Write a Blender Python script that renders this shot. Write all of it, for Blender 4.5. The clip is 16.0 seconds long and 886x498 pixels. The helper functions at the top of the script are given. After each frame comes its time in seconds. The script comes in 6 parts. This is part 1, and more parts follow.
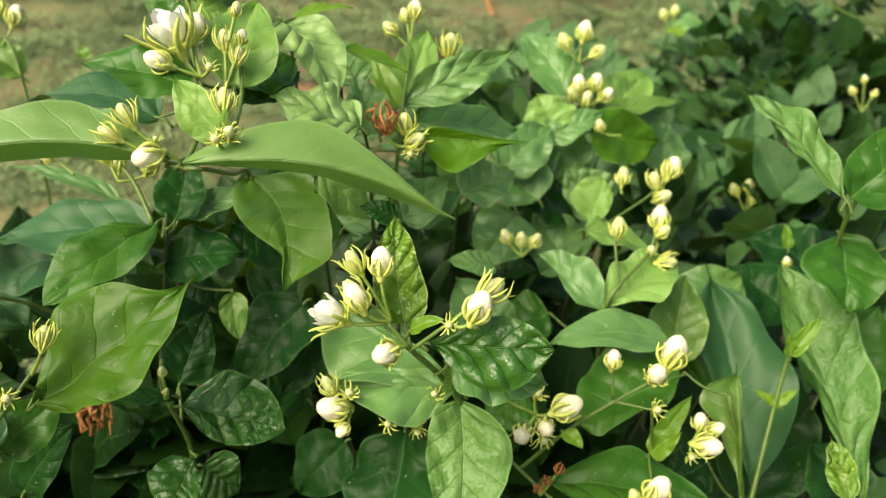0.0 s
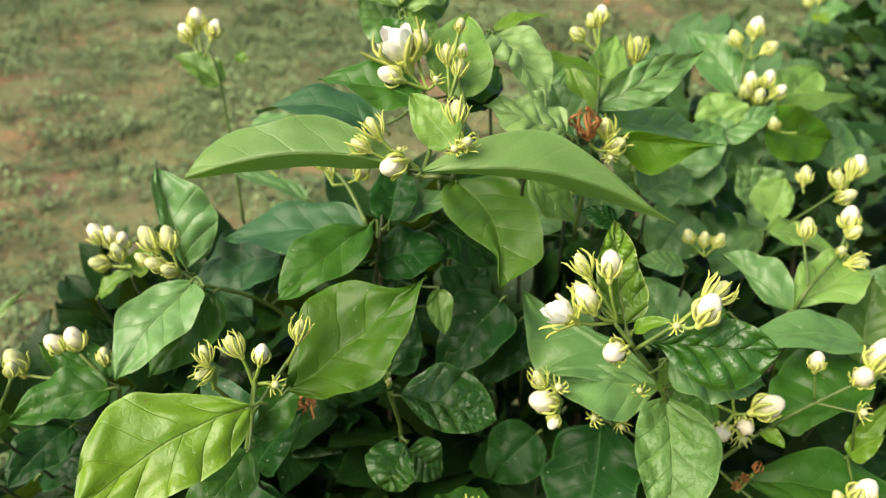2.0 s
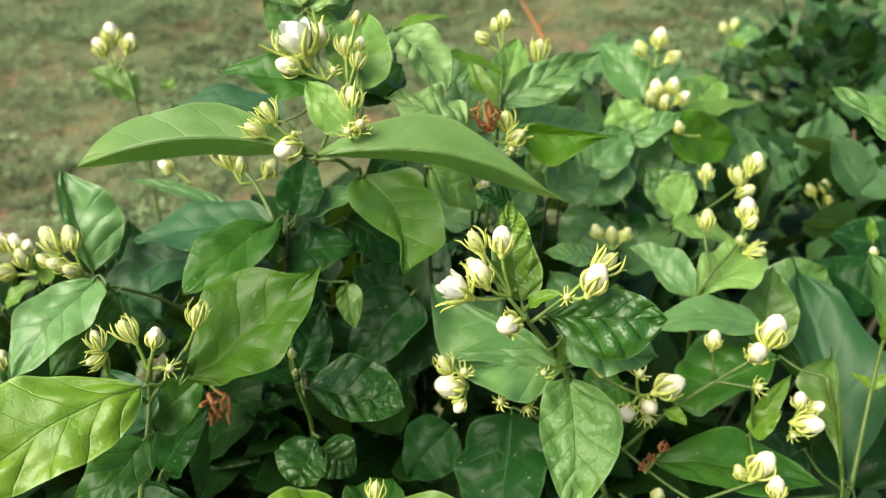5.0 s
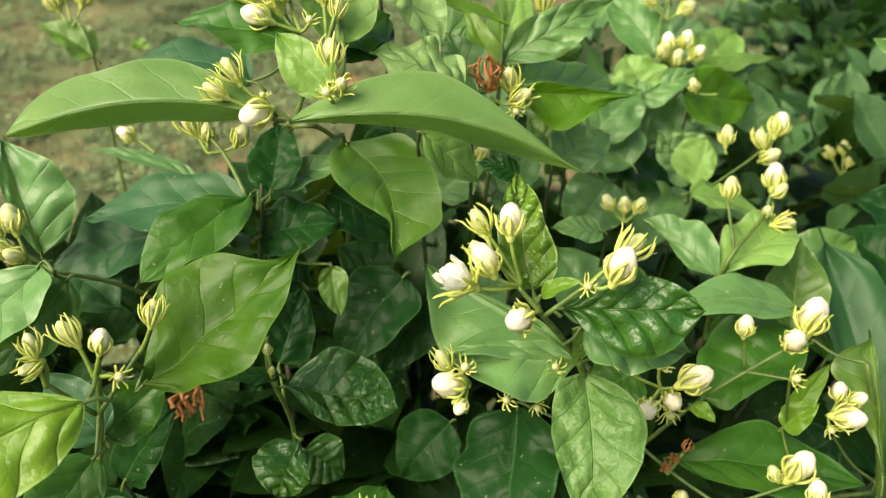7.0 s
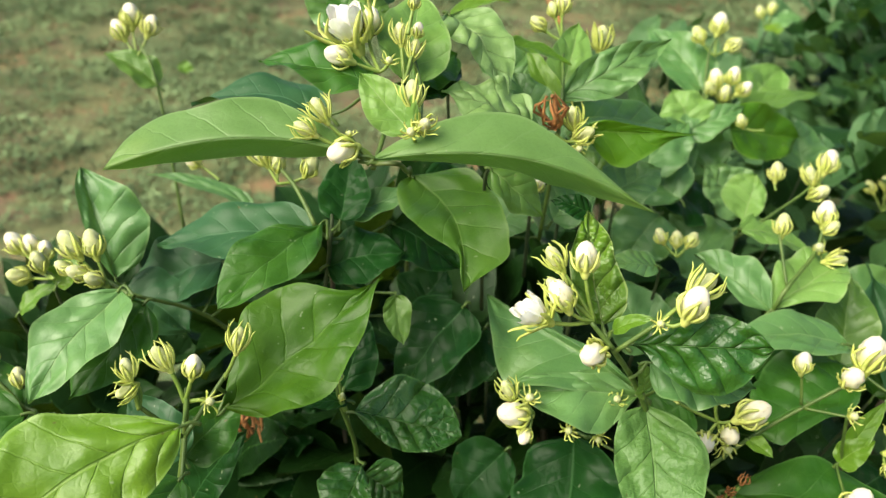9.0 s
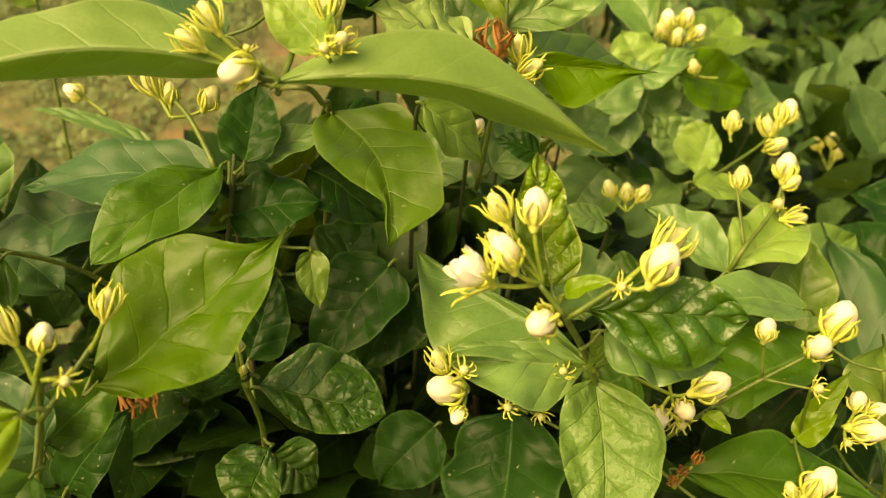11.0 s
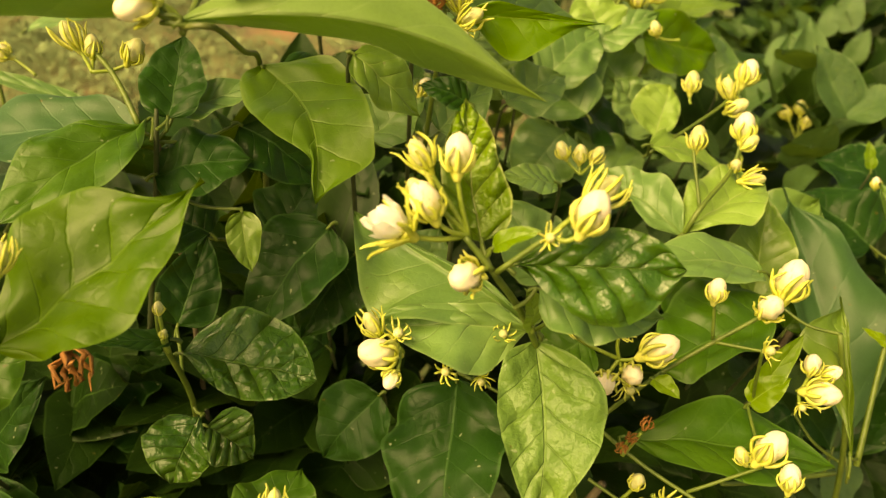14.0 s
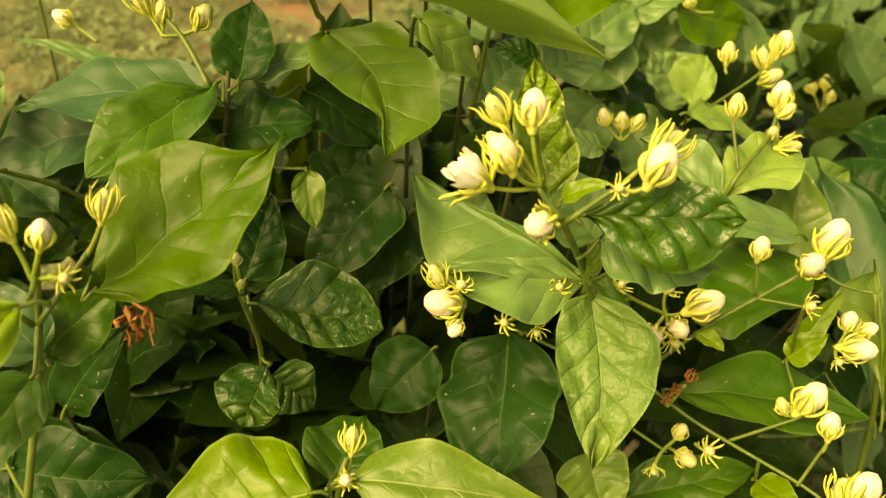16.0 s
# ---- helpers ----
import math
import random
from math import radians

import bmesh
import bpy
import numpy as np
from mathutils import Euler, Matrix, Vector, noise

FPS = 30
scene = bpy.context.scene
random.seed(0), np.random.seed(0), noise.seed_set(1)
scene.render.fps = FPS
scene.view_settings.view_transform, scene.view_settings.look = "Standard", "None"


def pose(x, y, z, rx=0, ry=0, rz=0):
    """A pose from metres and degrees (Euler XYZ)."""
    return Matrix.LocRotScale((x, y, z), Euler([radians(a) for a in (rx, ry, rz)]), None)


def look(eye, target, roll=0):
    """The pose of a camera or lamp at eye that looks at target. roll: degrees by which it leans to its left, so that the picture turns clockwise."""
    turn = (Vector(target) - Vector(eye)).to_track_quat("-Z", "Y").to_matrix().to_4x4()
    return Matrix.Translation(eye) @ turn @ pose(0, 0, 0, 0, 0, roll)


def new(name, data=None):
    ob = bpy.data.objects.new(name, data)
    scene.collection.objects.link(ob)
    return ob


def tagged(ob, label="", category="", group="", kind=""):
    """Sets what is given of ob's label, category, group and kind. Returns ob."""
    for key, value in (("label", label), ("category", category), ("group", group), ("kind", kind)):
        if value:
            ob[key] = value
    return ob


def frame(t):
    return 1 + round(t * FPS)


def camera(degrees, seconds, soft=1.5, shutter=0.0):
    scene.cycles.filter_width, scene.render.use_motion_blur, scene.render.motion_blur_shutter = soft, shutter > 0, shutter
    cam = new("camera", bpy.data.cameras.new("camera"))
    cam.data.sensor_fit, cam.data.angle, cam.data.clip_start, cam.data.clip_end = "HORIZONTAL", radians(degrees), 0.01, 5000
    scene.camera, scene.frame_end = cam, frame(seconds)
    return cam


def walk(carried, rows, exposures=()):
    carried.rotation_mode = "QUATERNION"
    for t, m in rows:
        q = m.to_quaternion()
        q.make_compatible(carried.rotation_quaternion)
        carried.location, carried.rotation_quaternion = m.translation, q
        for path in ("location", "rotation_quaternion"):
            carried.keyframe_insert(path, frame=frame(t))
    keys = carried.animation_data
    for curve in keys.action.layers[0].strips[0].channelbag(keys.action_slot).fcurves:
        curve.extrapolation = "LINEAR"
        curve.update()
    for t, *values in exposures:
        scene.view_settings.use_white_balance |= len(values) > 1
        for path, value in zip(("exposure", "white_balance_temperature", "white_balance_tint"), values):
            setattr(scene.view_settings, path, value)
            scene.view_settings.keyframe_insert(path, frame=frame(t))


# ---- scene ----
cam = camera(58.6, 16.0, soft=1.3)
PATH = [
    (0, (0.0000, 0.0000, 0.9500), (0.0331, 1.6874, -0.1231), 2.86),
    (0.5, (-0.0081, 0.0053, 0.9341), (0.0234, 1.6772, -0.1631), 2.79),
    (1, (-0.0130, 0.0240, 0.9219), (0.0225, 1.6722, -0.2105), 3.03),
    (1.5, (-0.0312, 0.0005, 0.9431), (-0.1165, 1.6603, -0.1695), 0.63),
    (2, (-0.0538, -0.0164, 0.9641), (-0.2698, 1.6426, -0.1319), -1.44),
    (2.5, (-0.0461, -0.0308, 0.9460), (-0.2826, 1.6367, -0.1326), -1.65),
    (3, (-0.0487, -0.0260, 0.9437), (-0.2797, 1.6384, -0.1408), -1.37),
    (3.5, (-0.0444, -0.0233, 0.9320), (-0.1823, 1.6630, -0.1344), 0.41),
    (4, (-0.0289, -0.0306, 0.9369), (-0.1383, 1.6848, -0.0857), -0.19),
    (4.2, (-0.0285, -0.0352, 0.9442), (-0.1369, 1.6879, -0.0652), -0.26),
    (6.3, (-0.0300, -0.0009, 0.9411), (-0.0870, 1.7144, -0.0857), -0.85),
    (6.5, (-0.0318, 0.0096, 0.9293), (-0.0856, 1.7062, -0.1283), -0.73),
    (7, (-0.0348, 0.0152, 0.9241), (-0.0990, 1.6893, -0.1682), -0.74),
    (7.5, (-0.0379, -0.0051, 0.9222), (-0.1933, 1.6591, -0.1762), -2.26),
    (8, (-0.0376, -0.0439, 0.9715), (-0.3281, 1.6494, -0.0524), -4.14),
    (8.5, (-0.0448, -0.0209, 0.9480), (-0.2893, 1.6735, -0.0860), -3.25),
    (9, (-0.0573, 0.0078, 0.9351), (-0.1662, 1.7072, -0.1139), -0.41),
    (9.5, (-0.0580, 0.0309, 0.9085), (-0.0945, 1.7159, -0.1683), 0.90),
    (9.7, (-0.0507, 0.0327, 0.9101), (-0.0734, 1.7093, -0.1800), 1.29),
    (11.8, (-0.0592, 0.0589, 0.9007), (0.0414, 1.7017, -0.2355), 4.36),
    (12, (-0.0565, 0.0577, 0.9011), (0.0438, 1.7087, -0.2233), 4.58),
    (12.5, (-0.0492, 0.0581, 0.8979), (0.0599, 1.7035, -0.2338), 5.07),
    (13, (-0.0403, 0.0546, 0.9014), (0.0686, 1.6956, -0.2367), 4.68),
    (13.5, (-0.0307, 0.0554, 0.8906), (0.0752, 1.6805, -0.2703), 4.24),
    (14, (-0.0350, 0.0574, 0.8879), (0.0671, 1.6808, -0.2759), 3.89),
    (14.5, (-0.0316, 0.0562, 0.8905), (0.0799, 1.6618, -0.2968), 3.98),
    (15, (-0.0514, 0.0477, 0.8818), (0.0450, 1.6510, -0.3100), 3.87),
    (15.5, (-0.0569, 0.0447, 0.8826), (0.0413, 1.6484, -0.3084), 4.05),
    (16, (-0.0580, 0.0392, 0.8870), (0.0354, 1.6368, -0.3125), 3.99),
]
EXPOSURES = [
    (0.0, 0.50, 7550, 2), (0.5, 0.50, 7450, 2), (1.0, 0.50, 7800, 10), (1.5, 0.50, 9300, 14), (2.0, 0.45, 7050, 8), (2.5, 0.45, 6700, 4), (4.2, 0.50, 6700, 5),
    (6.5, 0.50, 6750, 5), (7.0, 0.50, 7300, 6), (7.5, 0.50, 7400, 6), (8.0, 0.45, 6950, 7), (8.5, 0.45, 6750, 3), (9.0, 0.45, 6750, 3), (9.7, 0.50, 7900, 8),
    (11.8, 0.49, 23000, 10), (14.0, 0.49, 23000, 11), (15.0, 0.54, 23000, 9), (16.0, 0.54, 23000, 9),
]
walk(cam, [(t, look(eye, target, roll)) for t, eye, target, roll in PATH], EXPOSURES)
cam.data.dof.use_dof = True
cam.data.dof.focus_distance = 0.315
cam.data.dof.aperture_fstop = 12.5

# ---- light ----
world = bpy.data.worlds.new("sky")
scene.world = world
world.use_nodes = True
wn = world.node_tree.nodes
sky = wn.new("ShaderNodeTexSky")
sky.sky_type = "NISHITA"
sky.sun_disc = False
sky.sun_elevation, sky.sun_rotation = radians(50), radians(-124)
sky.dust_density = 3.0
world.node_tree.links.new(sky.outputs[0], wn["Background"].inputs[0])
wn["Background"].inputs[1].default_value = 0.125
sun = new("sun", bpy.data.lights.new("sun", "SUN"))
sun.data.energy, sun.data.angle, sun.data.color = 5.0, radians(50), (1.0, 0.93, 0.80)
sun.matrix_world = look((-5.0, -3.4, 7.2), (0, 0, 0))


# ---- materials ----
def graph(name):
    m = bpy.data.materials.new(name)
    m.use_nodes = True
    m.node_tree.nodes.clear()
    return m, m.node_tree


class G:
    """Short notation for shader nodes."""

    def __init__(self, name):
        self.m, self.t = graph(name)

    def n(self, kind, **inputs):
        node = self.t.nodes.new("ShaderNode" + kind)
        for key, value in inputs.items():
            self.put(node, key, value)
        return node

    def put(self, node, key, value):
        key = key.replace("_", " ")
        sock = node.inputs[int(key[1:])] if key[0] == "i" and key[1:].isdigit() else node.inputs[key]
        if hasattr(value, "is_output"):
            self.t.links.new(value, sock)
        else:
            sock.default_value = value

    def math(self, op, a, b=0.0, c=0.0):
        node = self.n("Math", i0=a, i1=b, i2=c)
        node.operation = op
        return node.outputs[0]

    def smooth(self, x, lo, hi):
        node = self.n("MapRange", Value=x)
        node.interpolation_type = "SMOOTHSTEP"
        node.inputs["From Min"].default_value, node.inputs["From Max"].default_value = lo, hi
        return node.outputs[0]

    def mix(self, f, a, b):
        node = self.n("MixRGB", Fac=f, Color1=a, Color2=b)
        return node.outputs[0]

    def noise(self, scale, vector, detail=3.0, rough=0.55):
        node = self.n("TexNoise", Vector=vector, Scale=scale, Detail=detail, Roughness=rough)
        return node.outputs[0]

    def out(self, shader):
        o = self.n("OutputMaterial")
        self.t.links.new(shader, o.inputs[0])
        return self.m


def rgb(r, g, b):
    return (r, g, b, 1.0)


def leaf_material(name, low, high, vein, rough=0.38, through_light=0.28, quilt=0.5, islands=False, spec=0.5, relief=0.0016, blister=0.12, crinkle=0.11):
    g = G(name)
    uv = g.n("UVMap").outputs[0]
    sep = g.n("SeparateXYZ", Vector=uv)
    u, v = sep.outputs[0], g.math("MULTIPLY_ADD", sep.outputs[1], 2.0, -1.0)
    av = g.math("ABSOLUTE", v)
    place = g.n("TexCoord").outputs["Object"]
    wob = g.math("MULTIPLY_ADD", g.noise(60.0, place), 0.44, -0.22)
    side = g.math("MULTIPLY", g.math("GREATER_THAN", v, 0.0), 0.37)
    run = g.math("SUBTRACT", g.math("MULTIPLY", u, 5.6), g.math("MULTIPLY", g.math("POWER", av, 0.85), 1.25))
    phase = g.math("FRACT", g.math("ADD", g.math("ADD", g.math("ADD", run, 8.0), side), wob))
    near = g.math("MULTIPLY", g.math("ABSOLUTE", g.math("SUBTRACT", phase, 0.5)), 2.0)
    lateral = g.math("MULTIPLY", g.smooth(near, 0.90, 0.99), g.math("SUBTRACT", 1.0, g.math("MULTIPLY", av, 0.75)))
    width = g.math("MULTIPLY_ADD", u, -0.03, 0.042)
    mid = g.math("SUBTRACT", 1.0, g.smooth(g.math("DIVIDE", av, width), 0.35, 1.3))
    veins = g.math("MAXIMUM", g.math("MULTIPLY", lateral, 0.42), g.math("MULTIPLY", mid, 0.85))
    if islands:
        pick = g.n("NewGeometry").outputs["Random Per Island"]
    else:
        pick = g.n("ObjectInfo").outputs["Random"]
    blotch = g.noise(38.0, place, 4.0)
    tone = g.math("ADD", g.math("MULTIPLY", pick, 0.55), g.math("MULTIPLY_ADD", blotch, 1.3, -0.4))
    tone = g.n("Clamp", Value=tone).outputs[0]
    base = g.mix(tone, rgb(*low), rgb(*high))
    sallow = g.math("MULTIPLY", g.smooth(g.noise(17.0, place, 3.0), 0.5, 0.75), 0.4)
    base = g.mix(sallow, base, rgb(high[0] * 1.45, high[1] * 1.1, high[2] * 0.6))
    fine = g.noise(900.0, place, 2.0)
    base = g.mix(g.math("MULTIPLY", g.smooth(fine, 0.45, 0.75), 0.18), base, rgb(*[c * 0.55 for c in low]))
    base = g.mix(veins, base, rgb(*vein))
    bent = g.n("VectorMath", i0=place, i1=g.n("VectorMath", i0=g.n("TexNoise", Vector=place, Scale=120.0).outputs[1], i1=(0.006, 0.006, 0.006)).outputs[0])
    bent.inputs[1].links[0].from_node.operation = "MULTIPLY"
    cells = g.n("TexVoronoi", Vector=bent.outputs[0], Scale=190.0)
    cells.feature = "DISTANCE_TO_EDGE"
    net = g.math("SUBTRACT", 1.0, g.smooth(cells.outputs[0], 0.0, 0.09))
    base = g.mix(g.math("MULTIPLY", net, 0.10), base, rgb(*vein))
    rim = g.smooth(av, 0.93, 0.97)
    base = g.mix(g.math("MULTIPLY", rim, 0.75), base, rgb(*vein))
    spot = g.smooth(g.noise(210.0, place, 2.0), 0.735, 0.77)
    base = g.mix(g.math("MULTIPLY", spot, 0.6), base, rgb(0.10, 0.075, 0.02))
    dust = g.smooth(g.noise(330.0, place, 1.0), 0.74, 0.80)
    base = g.mix(g.math("MULTIPLY", dust, 0.5), base, rgb(0.34, 0.40, 0.24))
    dome = g.math("SUBTRACT", 1.0, g.math("POWER", near, 2.2))
    height = g.math("ADD", g.math("MULTIPLY", dome, g.math("MULTIPLY", g.smooth(g.noise(34.0, place, 2.0), 0.36, 0.62), 0.55)), g.math("MULTIPLY_ADD", g.noise(48.0, place, 2.0), 0.28, g.math("MULTIPLY", g.noise(330.0, place, 3.0, 0.6), crinkle)))
    height = g.math("SUBTRACT", height, g.math("MULTIPLY_ADD", mid, 0.22, g.math("MULTIPLY", net, 0.018)))
    height = g.math("SUBTRACT", height, g.math("MULTIPLY", lateral, 0.18))
    height = g.math("ADD", height, g.math("MULTIPLY", g.smooth(cells.outputs[0], 0.0, 0.4), g.math("MULTIPLY", g.smooth(g.noise(42.0, place, 2.0), 0.42, 0.62), blister * 1.5)))
    bump = g.n("Bump", Strength=quilt, Distance=relief, Height=height)
    r = g.math("MULTIPLY_ADD", g.noise(45.0, place, 4.0), 0.30, rough - 0.17)
    p = g.n("BsdfPrincipled", Base_Color=base, Roughness=r, Normal=bump.outputs[0])
    p.inputs["Specular IOR Level"].default_value = spec * 0.85
    glow = g.mix(0.5, base, rgb(0.22, 0.38, 0.02))
    tr = g.n("BsdfTranslucent", Color=glow, Normal=bump.outputs[0])
    both = g.n("MixShader", Fac=through_light)
    g.t.links.new(p.outputs[0], both.inputs[1])
    g.t.links.new(tr.outputs[0], both.inputs[2])
    return g.out(both.outputs[0])


MID = leaf_material("leaf green", (0.080, 0.190, 0.022), (0.152, 0.29, 0.050), (0.24, 0.36, 0.10), 0.46, 0.40, 0.6, spec=0.8)
FULL = leaf_material("grown leaf full green", (0.016, 0.078, 0.006), (0.044, 0.140, 0.014), (0.075, 0.18, 0.035), 0.43, 0.2, 0.6, spec=0.36)
BROAD = leaf_material("broad leaf olive green", (0.025, 0.085, 0.003), (0.056, 0.136, 0.006), (0.066, 0.155, 0.012), 0.47, 0.24, 0.8, spec=0.35, relief=0.0014, blister=0.08)
YOUNG = leaf_material("young leaf yellow green", (0.070, 0.182, 0.004), (0.150, 0.290, 0.012), (0.25, 0.40, 0.08), 0.42, 0.28, 0.9, spec=0.65, relief=0.0022, blister=0.03)
ARCHED = leaf_material("long leaf soft green", (0.125, 0.25, 0.055), (0.205, 0.37, 0.105), (0.25, 0.40, 0.14), 0.46, 0.48, 0.6, spec=0.7, relief=0.0011, blister=0.03)
OLIVE = leaf_material("round leaf olive green", (0.040, 0.122, 0.008), (0.080, 0.178, 0.016), (0.12, 0.22, 0.04), 0.44, 0.24, 0.6, spec=0.5, relief=0.0011, blister=0.04)
TENDER = leaf_material("tender leaf yellow green", (0.085, 0.20, 0.010), (0.160, 0.300, 0.022), (0.25, 0.40, 0.08), 0.44, 0.34, 0.5, spec=0.6, relief=0.0006, blister=0.02)
LIGHT = leaf_material("light green leaf", (0.145, 0.30, 0.053), (0.245, 0.435, 0.105), (0.30, 0.44, 0.15), 0.46, 0.36, 0.6)
RIBBED = leaf_material("ribbed leaf light green", (0.21, 0.37, 0.105), (0.34, 0.51, 0.18), (0.32, 0.47, 0.19), 0.44, 0.38, 1.0, spec=0.7, relief=0.0028, blister=0.04)
DULL = leaf_material("ribbed leaf dull green", (0.105, 0.235, 0.062), (0.190, 0.345, 0.11), (0.20, 0.33, 0.12), 0.44, 0.30, 1.0, spec=0.7, relief=0.0028, blister=0.04)
PALE = leaf_material("leaf dull green", (0.062, 0.172, 0.042), (0.134, 0.275, 0.082), (0.19, 0.32, 0.11), 0.43, 0.22, 0.7, spec=0.6, blister=0.06)
TEAL = leaf_material("smooth leaf blue green", (0.014, 0.062, 0.018), (0.034, 0.104, 0.036), (0.05, 0.13, 0.055), 0.50, 0.14, 0.4, spec=0.36, blister=0.03)
# for leaves deep in the shrub: their shade is put into the base colour
DARK = leaf_material("leaf dark green deepened for shade", (0.003, 0.026, 0.004), (0.012, 0.060, 0.010), (0.034, 0.10, 0.028), 0.42, 0.11, 0.6, spec=0.18)
DEEP = leaf_material("hanging leaf deep green", (0.045, 0.15, 0.003), (0.08, 0.21, 0.006), (0.14, 0.27, 0.03), 0.46, 0.38)
GLOSSY = leaf_material("glossy blistered leaf", (0.015, 0.078, 0.010), (0.042, 0.130, 0.020), (0.09, 0.19, 0.05), 0.30, 0.16, 1.0, spec=0.55, relief=0.0034, blister=0.20, crinkle=0.2)
CRISP = leaf_material("quilted leaf green", (0.054, 0.150, 0.025), (0.120, 0.240, 0.056), (0.16, 0.29, 0.085), 0.47, 0.22, 1.0, spec=0.55, relief=0.0026, blister=0.07, crinkle=0.32)
PUCKERED = leaf_material("puckered leaf bright green", (0.075, 0.185, 0.010), (0.165, 0.30, 0.030), (0.38, 0.48, 0.17), 0.40, 0.30, 1.0, spec=0.8, relief=0.0034, blister=0.30, crinkle=0.35)
CRISP_DARK = leaf_material("quilted leaf dark green", (0.017, 0.082, 0.006), (0.040, 0.135, 0.010), (0.050, 0.14, 0.020), 0.37, 0.18, 1.0, spec=0.8, relief=0.0030, blister=0.12, crinkle=0.28)
# base far below leaf green: the shade inside the shrubs is in this colour
FILL = leaf_material("crowded leaves green darkened for shade", (0.003, 0.017, 0.002), (0.013, 0.046, 0.008), (0.025, 0.07, 0.014), 0.48, 0.10, 0.4, True, 0.2)
BACK = leaf_material("outer leaves green", (0.026, 0.090, 0.024), (0.090, 0.205, 0.068), (0.10, 0.21, 0.07), 0.43, 0.25, 0.5, spec=0.6)


def plain(name, low, high, rough=0.5, scale=200.0, bump=0.2, sub=0.0, islands=False):
    g = G(name)
    place = g.n("TexCoord").outputs["Object"]
    f = g.noise(scale, place, 4.0)
    pick = g.n("NewGeometry").outputs["Random Per Island"] if islands else g.n("ObjectInfo").outputs["Random"]
    f = g.math("ADD", g.math("MULTIPLY", g.smooth(f, 0.3, 0.7), 0.7), g.math("MULTIPLY", pick, 0.3))
    b = g.n("Bump", Strength=bump, Distance=0.0006, Height=g.noise(scale * 4, place, 3.0))
    p = g.n("BsdfPrincipled", Base_Color=g.mix(f, rgb(*low), rgb(*high)), Roughness=rough, Normal=b.outputs[0])
    p.inputs["Subsurface Weight"].default_value = sub
    p.inputs["Subsurface Radius"].default_value = (0.004, 0.003, 0.0015)
    return g.out(p.outputs[0])


def petal_material():
    """Cream white, greener towards the foot of the flower."""
    g = G("petal cream white")
    uv = g.n("UVMap").outputs[0]
    sep = g.n("SeparateXYZ", Vector=uv)
    place = g.n("TexCoord").outputs["Object"]
    f = g.noise(250.0, place, 3.0)
    up = g.smooth(g.math("ADD", sep.outputs[0], g.math("MULTIPLY_ADD", f, 0.3, -0.15)), 0.05, 0.75)
    base = g.mix(up, rgb(0.46, 0.48, 0.19), rgb(0.76, 0.70, 0.53))
    streak = g.smooth(g.noise(60.0, g.n("CombineXYZ", X=g.math("MULTIPLY", sep.outputs[1], 1.4), Y=g.math("MULTIPLY", sep.outputs[0], 0.1)).outputs[0], 3.0), 0.5, 0.8)
    base = g.mix(g.math("MULTIPLY", streak, 0.35), base, rgb(0.55, 0.48, 0.28))
    lip = g.math("SUBTRACT", 1.0, g.smooth(sep.outputs[1], 0.0, 0.22))
    base = g.mix(g.math("MULTIPLY", lip, 0.6), base, rgb(0.50, 0.44, 0.20))
    b = g.n("Bump", Strength=0.25, Distance=0.0006, Height=f)
    p = g.n("BsdfPrincipled", Base_Color=base, Roughness=0.5, Normal=b.outputs[0])
    p.inputs["Subsurface Weight"].default_value = 0.25
    p.inputs["Subsurface Radius"].default_value = (0.004, 0.003, 0.0015)
    return g.out(p.outputs[0])


PETAL = petal_material()
GREENBUD = plain("unripe petal green cream", (0.42, 0.46, 0.17), (0.60, 0.60, 0.35), 0.5, 250.0, 0.2, 0.2)
SEPAL = plain("sepal yellow green", (0.38, 0.45, 0.07), (0.61, 0.63, 0.19), 0.5, 300.0, 0.2, 0.1)
STALK = plain("flower stalk yellow green", (0.12, 0.20, 0.025), (0.24, 0.32, 0.065), 0.5, 150.0, 0.4)
STEM = plain("stem green", (0.050, 0.10, 0.014), (0.11, 0.17, 0.032), 0.5, 150.0, 0.4)
SPRIG = plain("young twig olive", (0.055, 0.085, 0.018), (0.13, 0.16, 0.045), 0.5, 150.0, 0.4)
# darker copy of the stem colour, with the shrub's inner shade in it
TWIG = plain("twig dull green darkened for shade", (0.022, 0.042, 0.012), (0.055, 0.075, 0.028), 0.7, 150.0, 0.4)
BARK = plain("old stem brown", (0.07, 0.055, 0.03), (0.16, 0.13, 0.08), 0.8, 120.0, 0.8)
WHITE = plain("opened petal white", (0.74, 0.73, 0.66), (0.86, 0.85, 0.80), 0.45, 250.0, 0.2, 0.2)
WITHERED = plain("withered petal brown", (0.24, 0.085, 0.020), (0.46, 0.20, 0.065), 0.75, 300.0, 0.6)


# ---- building blocks ----
def mesh_object(name, verts, faces, material, parent=None, uvs=None, label=""):
    me = bpy.data.meshes.new(name)
    me.from_pydata([tuple(v) for v in verts], [], faces)
    me.materials.append(material)
    if uvs is not None:
        layer = me.uv_layers.new(name="UVMap")
        for loop in me.loops:
            layer.data[loop.index].uv = uvs[loop.vertex_index]
    me.polygons.foreach_set("use_smooth", [True] * len(me.polygons))
    me.update()
    ob = new(name, me)
    if parent is not None:
        ob.parent = parent
    if label:
        tagged(ob, label)
    return ob


def thing(name, place, label, category, group=""):
    """An empty at the foot of a plant; its parts are built in world coordinates."""
    ob = new(name)
    ob.location = place
    ob.empty_display_size = 0.05
    return tagged(ob, label, category, group)


def settle(ob, root):
    ob.parent = root
    ob.matrix_parent_inverse = Matrix.Translation(-root.location)


STATIONS = (0.06, 0.2, 0.35, 0.5, 0.65, 0.8, 0.92)


